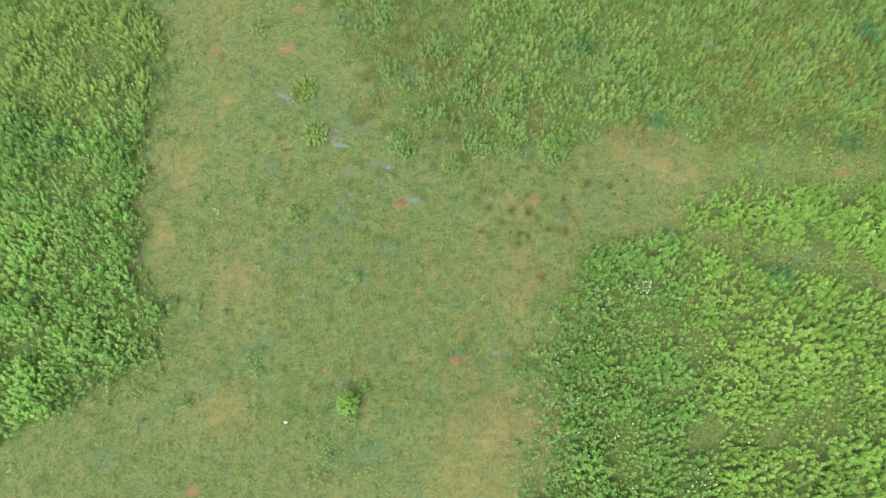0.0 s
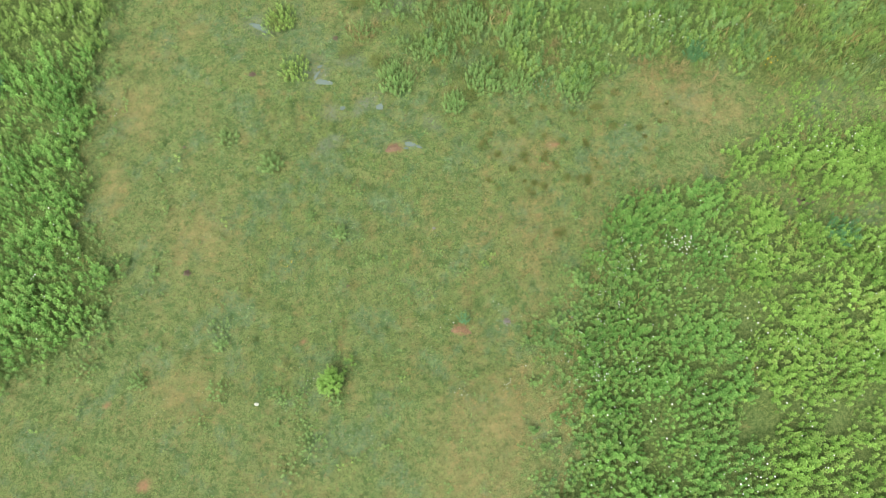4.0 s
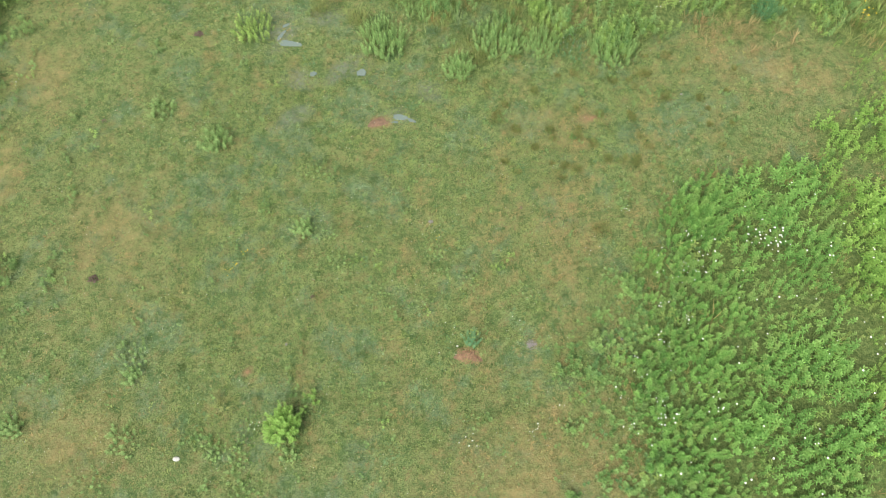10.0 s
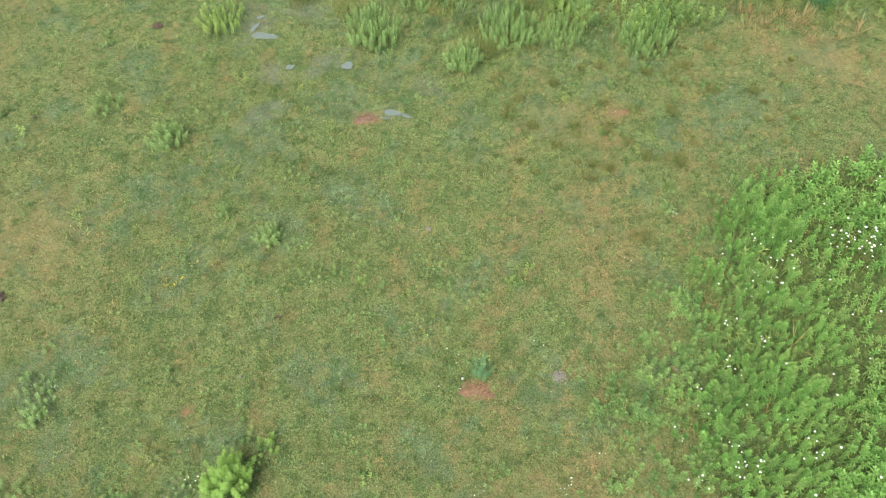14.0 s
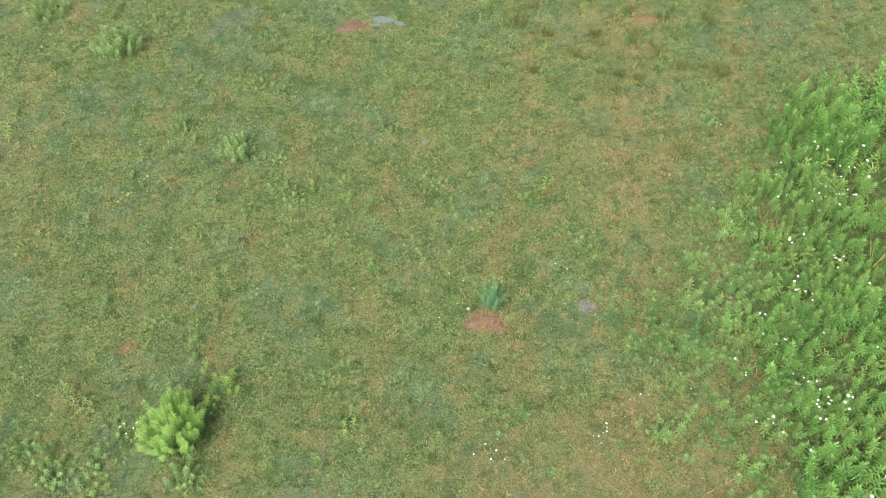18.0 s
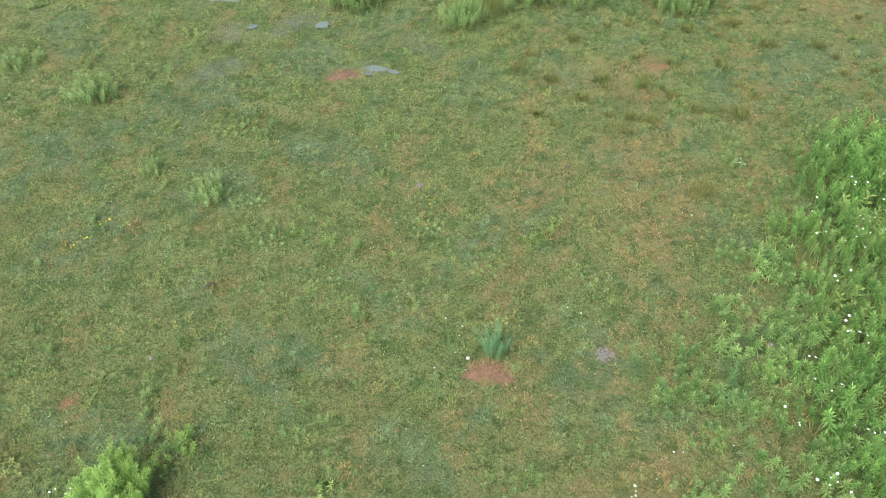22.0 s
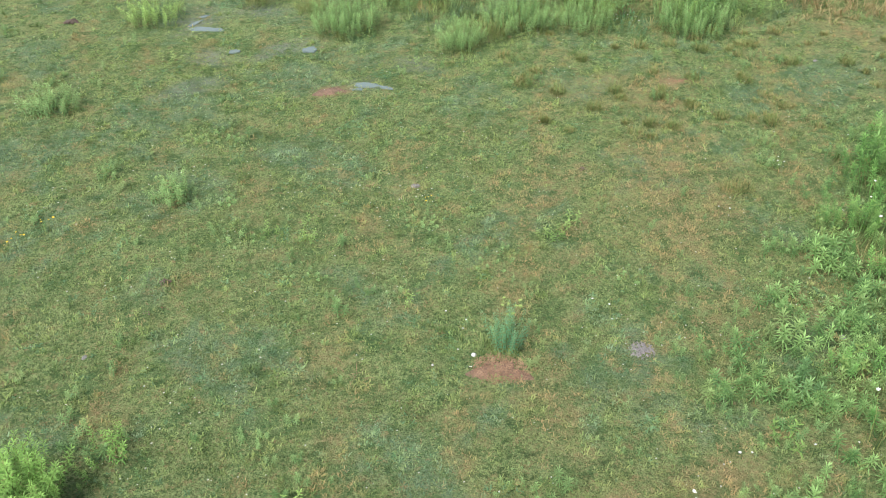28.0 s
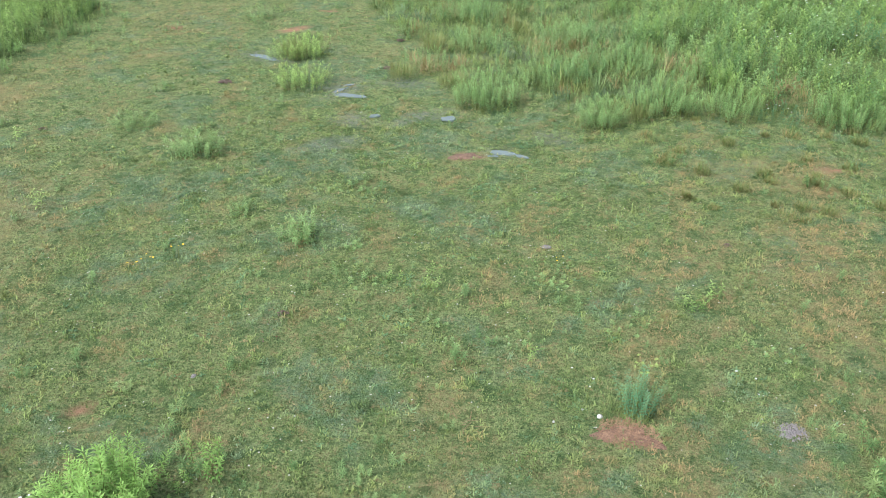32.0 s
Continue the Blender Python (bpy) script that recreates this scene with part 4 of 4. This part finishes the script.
GREEN_TUSSOCK, BROWN_TUSSOCK = "dark green grass tussock standing ungrazed in short turf", "browning grass tussock in dry turf"
for x, y in ((2.94, 14.1), (4.19, 13.35), (3.79, 13.45), (5.11, 13.7), (5.98, 13.55), (7.14, 16.0), (8.23, 15.95), (4.99, 15.3), (4.25, 14.5), (6.0, 15.2), (3.42, 14.7), (2.35, 14.75), (5.5, 16.6), (3.0, 16.2), (6.6, 16.9)):
    tussock(GREEN_TUSSOCK, x, y, 150, 0.22, 0.14, 0.6, 0.07)
r = np.random.default_rng(63)
for _ in range(46):
    x, y = r.uniform(1.8, 10.5), r.uniform(12.8, 17.6)
    if weeds_at(x, y) < 0.15:
        tussock(BROWN_TUSSOCK if r.uniform() < 0.5 else GREEN_TUSSOCK, x, y, int(r.uniform(60, 130)), r.uniform(0.12, 0.2), r.uniform(0.06, 0.15), 0.9, r.uniform(0.08, 0.25))
tussock("dark green grass tussock beside the soil mound", 0.78, 7.8, 170, 0.2, 0.26, 0.2, 0.15)
for x, y in ((4.6, 11.32), (4.85, 11.4), (5.5, 17.2), (1.75, 15.15), (1.5, 16.5), (4.3, 16.9), (7.3, 17.6)):
    tussock(BROWN_TUSSOCK, x, y, 110, 0.22, 0.17, 1.1, 0.1)
for x, y in ((-6.9, 20.7), (-7.1, 21.2), (-3.6, 21.9), (0.2, 20.6), (2.4, 19.2), (1.3, 17.5), (3.9, 18.7), (-4.0, 19.4), (-2.7, 19.0), (0.0, 22.6), (-1.7, 24.2), (2.0, 22.0)):
    tussock("tall rough grass tussock among pale weeds", x, y, 150, 0.6, 0.28, 0.6, 0.3)


# ================= mounds, stones, dung =================
def heap(name, r, rx, ry, h, material, rings=6, around=22, rough=0.12):
    """A low uneven heap with a ragged rim that runs into the ground."""
    v, f = [(0, 0, h)], []
    for k in range(1, rings + 1):
        s = k / rings
        for a in range(around):
            t = a * 6.283 / around
            wob = 1 + rough * (math.sin(2 * t + 1) + math.sin(3 * t + rx * 9) + 0.7 * math.sin(5 * t + ry * 7)) * s
            z = h * max(math.cos(s * 1.57), 0.0) ** 1.2 + (r.uniform(-1, 1) * h * 0.12 if k < rings else -0.02)
            v.append((math.cos(t) * rx * s * wob, math.sin(t) * ry * s * wob, z))
    for a in range(around):
        b = (a + 1) % around
        f.append((0, 1 + a, 1 + b))
        for k in range(rings - 1):
            p, q = 1 + k * around, 1 + (k + 1) * around
            f += [(p + a, q + a, q + b), (p + a, q + b, p + b)]
    return mesh_of(name, v, f, material, smooth=True)


def straws(name, r, count, rx, ry, h, length, material):
    a, rad = r.uniform(0, 6.28, count), np.sqrt(r.uniform(0, 1, count))
    base = np.stack([np.cos(a) * rad * rx, np.sin(a) * rad * ry, h * (1 - rad ** 2) + 0.012], 1)
    v, f = blade(base, ways(r.uniform(0, 6.28, count)), length * r.uniform(0.5, 1.3, count), np.full(count, 0.006), r.uniform(-0.05, 0.35, count), np.full(count, 0.02))
    return mesh_of(name, v, f, material)


r = np.random.default_rng(61)
mound = thing("soil_mound", "low red-brown mound of soil and dry straw in the grass", "mound", 0.82, 7.45, turn=radians(-18))
part("soil", heap("soil", r, 0.28, 0.21, 0.06, red_soil, 7, 26, 0.3), mound)
part("straw", straws("straw", r, 1100, 0.34, 0.26, 0.062, 0.065, straw_mat), mound, "dry red-brown straw lying loose")

crumbs = thing("ash_heap", "small heap of grey crumbled earth in the grass", "mound", 2.56, 7.78)
part("earth", heap("earth", r, 0.1, 0.085, 0.05, ash_mat, 6, 18, 0.45), crumbs)
for k in range(16):
    lump = part("clod", heap("clod", r, 0.03, 0.024, 0.03, ash_mat, 3, 9, 0.3), crumbs, at=(0.15 * math.sqrt(k / 16) * math.cos(k * 2.4), 0.13 * math.sqrt(k / 16) * math.sin(k * 2.4), 0.045 * (1 - k / 16) + 0.006))
    lump.rotation_euler = (0, 0, k * 1.1)
    lump.scale = [0.6 + 0.5 * ((k * 7) % 5) / 5] * 3
part("loose_earth", straws("loose_earth", r, 340, 0.17, 0.15, 0.055, 0.035, ash_mat), crumbs)

pink = thing("mud_bank", "bare orange-pink mud bank beside a puddle", "mound", -1.87, 15.06)
part("mud", heap("mud", r, 0.34, 0.2, 0.03, red_soil, 4, 20, 0.2), pink)


def rock(label, x, y, size, material, squash=0.5, category="stone", name="stone"):
    r = np.random.default_rng(int(abs(x) * 500 + abs(y) * 91))
    bm = bmesh.new()
    bmesh.ops.create_icosphere(bm, subdivisions=2, radius=1.0)
    k = r.uniform(0.7, 1.25, 3)
    for v in bm.verts:
        d = 1 + 0.16 * noise.noise(v.co * 1.7 + Vector((x, y, 0)))
        v.co = Vector((v.co.x * k[0] * size, v.co.y * k[1] * size, (v.co.z * squash + squash * 0.6) * size)) * d
    me = bpy.data.meshes.new(name)
    bm.to_mesh(me)
    bm.free()
    me.materials.append(material)
    ob = new(name, me)
    ob.location = (x, y, z_at(x, y) - 0.005)
    return tagged(ob, label, category)


rock("flat pale grey stone lying in short grass", -0.24, 11.57, 0.065, stone_mat, 0.35)
rock("bright white stone lying in grazed grass", -6.82, 4.64, 0.09, white_stone, 0.45)
rock("small pale stone in short grass", -4.2, 7.79, 0.04, stone_mat, 0.4)
rock("pale rounded stone among low sprigs", 5.06, 7.94, 0.05, stone_mat, 0.6)
rock("round white puffball beside the soil mound", 0.52, 7.74, 0.035, white_stone, 0.9, "mushroom", "puffball")
rock("small white mushroom in the grass by the mound", 0.33, 7.86, 0.02, white_stone, 0.8, "mushroom", "puffball")
rock("small white mushroom in short grass", 0.02, 7.55, 0.02, white_stone, 0.8, "mushroom", "puffball")
rock("whitish stone in short grass", 7.65, 16.1, 0.05, stone_mat, 0.5)


def dung_pile(label, x, y, lumps_count, size, material):
    r = np.random.default_rng(int(abs(x) * 300 + abs(y) * 17))
    ob = thing("dung_pile", label, "dung", x, y, "dung piles")
    size *= 0.55
    bm = bmesh.new()
    bmesh.ops.create_icosphere(bm, subdivisions=1, radius=1.0)
    for v in bm.verts:
        v.co *= 1 + 0.2 * noise.noise(v.co * 2.1)
    me = bpy.data.meshes.new("dung_lump")
    bm.to_mesh(me)
    bm.free()
    me.materials.append(material)
    for n in range(lumps_count):
        a, rad = n * 2.399, size * math.sqrt(n / lumps_count)
        o = part("lump", me, ob, at=(rad * math.cos(a), rad * math.sin(a) * 0.8, 0.02 + 0.03 * (1 - n / lumps_count)))
        s = size * r.uniform(0.22, 0.38)
        o.scale, o.rotation_euler = (s, s * 0.85, s * 0.38), (r.uniform(0, 1), 0, r.uniform(0, 6))


OLD, FRESH = "old dark crumbling dung pile in grazed grass", "small red-brown dung lump in short grass"
for x, y, n, s in ((-9.85, 9.72, 14, 0.26), (-7.9, 18.45, 14, 0.26), (-3.56, 9.18, 9, 0.14), (-3.62, 8.52, 6, 0.08), (-4.47, 20.2, 12, 0.22), (-4.64, 22.7, 12, 0.22), (2.44, 12.02, 8, 0.12), (-10.45, 15.1, 9, 0.16)):
    dung_pile(OLD, x, y, n, s, dung_mat)
dung_pile(FRESH, -3.46, 8.66, 4, 0.07, solid_material("fresh_dung", (0.20, 0.085, 0.04), (0.14, 0.06, 0.03), 20, 0.8, 0.7, 0.02))

burrow = thing("animal_burrow", "dark burrow mouth with a rim of bare soil in weeds", "burrow", 14.55, 12.7)
part("rim", heap("rim", r, 0.42, 0.2, 0.07, dung_mat, 4, 18, 0.12), burrow, "crumbly soil rim")
# no opening is cut; a low heap painted near black gives the hole's shade
part("mouth", heap("mouth", r, 0.26, 0.12, 0.085, burrow_mat, 4, 16, 0.1), burrow, "dark burrow mouth")

twigs = thing("dead_stalk", "dry broken stalk lying in the grass", "stalk", -0.92, 7.38)
part("stalk", straws("stalk", r, 9, 0.14, 0.08, 0.02, 0.22, straw_mat), twigs)


# ================= flowers =================
def flower_head(r, size, petals):
    """A shallow umbel: petals of small blades round a raised middle."""
    a = np.arange(petals) * 6.283 / petals + r.uniform(0, 1)
    v, f = blade(np.tile([0, 0, 0.0], (petals, 1)), ways(a), np.full(petals, size), np.full(petals, size * 0.8), np.full(petals, 0.3), np.full(petals, 0.1))
    return v, f


r = np.random.default_rng(62)
HEADS = [mesh_of("white_head", *flower_head(r, 0.055, 7), petal_white) for _ in range(3)]
HEADS_Y = [mesh_of("yellow_head", *flower_head(r, 0.06, 7), petal_yellow) for _ in range(2)]
STALKS = {h: mesh_of("flower_stalk", *stalk_shape(h, 0.006, 0.15, 1.0), stem_green, 0.4, 0.1) for h in (0.2, 0.68, 1.0)}


def flower_clump(label, x, y, heads, spread, tall, size=1.0, meshes=HEADS, along=0.0):
    r = np.random.default_rng(int(abs(x) * 411 + abs(y) * 53))
    ob = thing("wildflower_clump", label, "flowers", x, y, "wildflowers")
    h = tall
    for n in range(heads):
        rad, a = spread * math.sqrt((n + 0.3) / heads), n * 2.399
        ex, ey = rad * math.cos(a) * (1 + along), rad * math.sin(a) - along * rad * math.cos(a) * 0.6
        s = part("stalk", STALKS[h], ob, at=(ex, ey, -0.01))
        s.rotation_euler = (0, 0, r.uniform(0, 6.28))
        k = r.uniform(0.85, 1.15)
        s.scale = (k, k, k)
        head = part("flower_head", meshes[int(r.integers(0, len(meshes)))], s, at=(math.cos(1.0) * 0.15 * h, math.sin(1.0) * 0.15 * h, h))
        q = size * r.uniform(0.7, 1.2)
        head.scale, head.rotation_euler = (q, q, q), (r.uniform(-0.3, 0.3), r.uniform(-0.3, 0.3), 0)


TALL_W, LOW_W = "tall white umbel flowers rising above green weeds", "few small white flowers in short dry grass"
for x, y, n, sp, al in ((9.2, 10.6, 28, 0.42, 0.35), (7.5, 10.15, 9, 0.4, 0.2), (9.0, 20.5, 14, 0.35, 0.3), (5.9, 5.5, 7, 0.2, 0.0), (7.2, 5.8, 8, 0.25, 0.3), (12.3, 10.3, 7, 0.6, 0.0), (13.2, 6.7, 10, 0.5, 0.0),
                        (16.0, 6.3, 8, 0.5, 0.0), (19.2, 9.0, 6, 0.4, 0.0), (15.4, 15.0, 12, 1.0, 0.4), (-16.0, 22.1, 8, 0.5, 0.0), (-17.6, 14.0, 9, 0.8, 0.0), (19.5, 23.2, 12, 1.2, 0.0), (11.2, 2.0, 12, 0.6, 0.2)):
    flower_clump(TALL_W, x, y, int(n * 1.2), sp, 1.0, 0.6 if n > 11 else 0.5, HEADS, al)
FLOWERS_MID = [(5.0, 5.35, 6, 0.16), (5.75, 5.5, 5, 0.1), (4.74, 6.25, 3, 0.08), (5.82, 6.0, 3, 0.12), (6.95, 10.85, 4, 0.1), (7.0, 9.85, 8, 0.22), (7.3, 9.7, 5, 0.12), (6.1, 8.7, 4, 0.12), (6.25, 10.25, 2, 0.05),
               (6.15, 9.75, 2, 0.06), (6.65, 9.45, 4, 0.14), (6.0, 7.75, 5, 0.18), (6.2, 7.55, 3, 0.1), (6.85, 8.35, 5, 0.16), (5.35, 7.25, 2, 0.05), (5.33, 6.7, 3, 0.14), (5.65, 6.1, 2, 0.05)]
for x, y, n, sp in FLOWERS_MID:
    flower_clump("knot of white flowers at the rim of green weeds", x, y, n, sp, 0.68, 0.42)
for x, y, n, sp in ((2.62, 5.5, 4, 0.08), (2.47, 5.3, 4, 0.1), (3.3, 6.0, 2, 0.08), (4.0, 6.1, 1, 0.03), (7.0, 12.9, 1, 0.03), (0.8, 5.1, 6, 0.3), (5.5, 11.9, 6, 0.14), (4.3, 10.57, 3, 0.12), (-13.4, 16.45, 6, 0.16), (0.35, 8.25, 3, 0.3), (2.2, 8.4, 3, 0.25), (-4.8, 5.5, 5, 0.16), (4.1, 17.95, 14, 0.4)):
    flower_clump(LOW_W, x, y, n, sp, 0.2, 0.34)
flower_clump("bright yellow flowers on a tall weed stem cluster", 13.6, 18.55, 9, 0.22, 1.0, 0.6, HEADS_Y)
for x, y in ((-0.05, 11.0), (-5.85, 10.1), (-5.6, 10.5), (-6.0, 9.9)):
    flower_clump("tiny yellow flowers low in the grass", x, y, 4, 0.12, 0.2, 0.35, HEADS_Y)


def flower_scatter(name, label, seed, count, box, where, height, size, material):
    """Loose single flower heads over the weeds or the turf."""
    r = np.random.default_rng(seed)
    x, y = r.uniform(box[0], box[1], count), r.uniform(box[2], box[3], count)
    m = r.uniform(0, 1, count) < where(x, y)
    x, y = x[m], y[m]
    shapes = [flower_head(r, size, 6) for _ in range(4)]
    V, F, T, D = scattered(shapes, [np.ones(len(v)) for v, _ in shapes], x, y, ground_z(x, y) + height * r.uniform(0.75, 1.15, len(x)), r.uniform(0.6, 1.3, len(x)),
                           r.uniform(0, 6.28, len(x)), np.ones(len(x)), np.zeros(len(x)), r)
    return tagged(new(name, mesh_of(name, V, F, material)), label, "flowers", kind="stuff")


flower_scatter("white_wildflowers", "small white flowers scattered over green weeds", 71, 2600, (4, 26, 0, 27), lambda x, y: step(weeds_at(x, y), 0.4, 0.9) * (0.12 + 0.6 * step(lumps(x, y, 2.2, 72), 0.1, 0.8)), 0.9, 0.03, petal_white)
flower_scatter("white_wildflowers", "few white flowers over tall weeds", 73, 900, (-24, -12, 0, 27), lambda x, y: step(weeds_at(x, y), 0.4, 0.9) * (0.08 + 0.5 * step(lumps(x, y, 2.2, 74), 0.2, 0.8)), 0.9, 0.027, petal_white)
flower_scatter("clover_heads", "tiny pale clover heads dotted through short grass", 75, 5200, (-12, 9, 3, 20), lambda x, y: (1 - weeds_at(x, y)) * (0.15 + 0.5 * step(lumps(x, y, 1.8, 76), -0.1, 0.7)), 0.05, 0.012, clover_head)
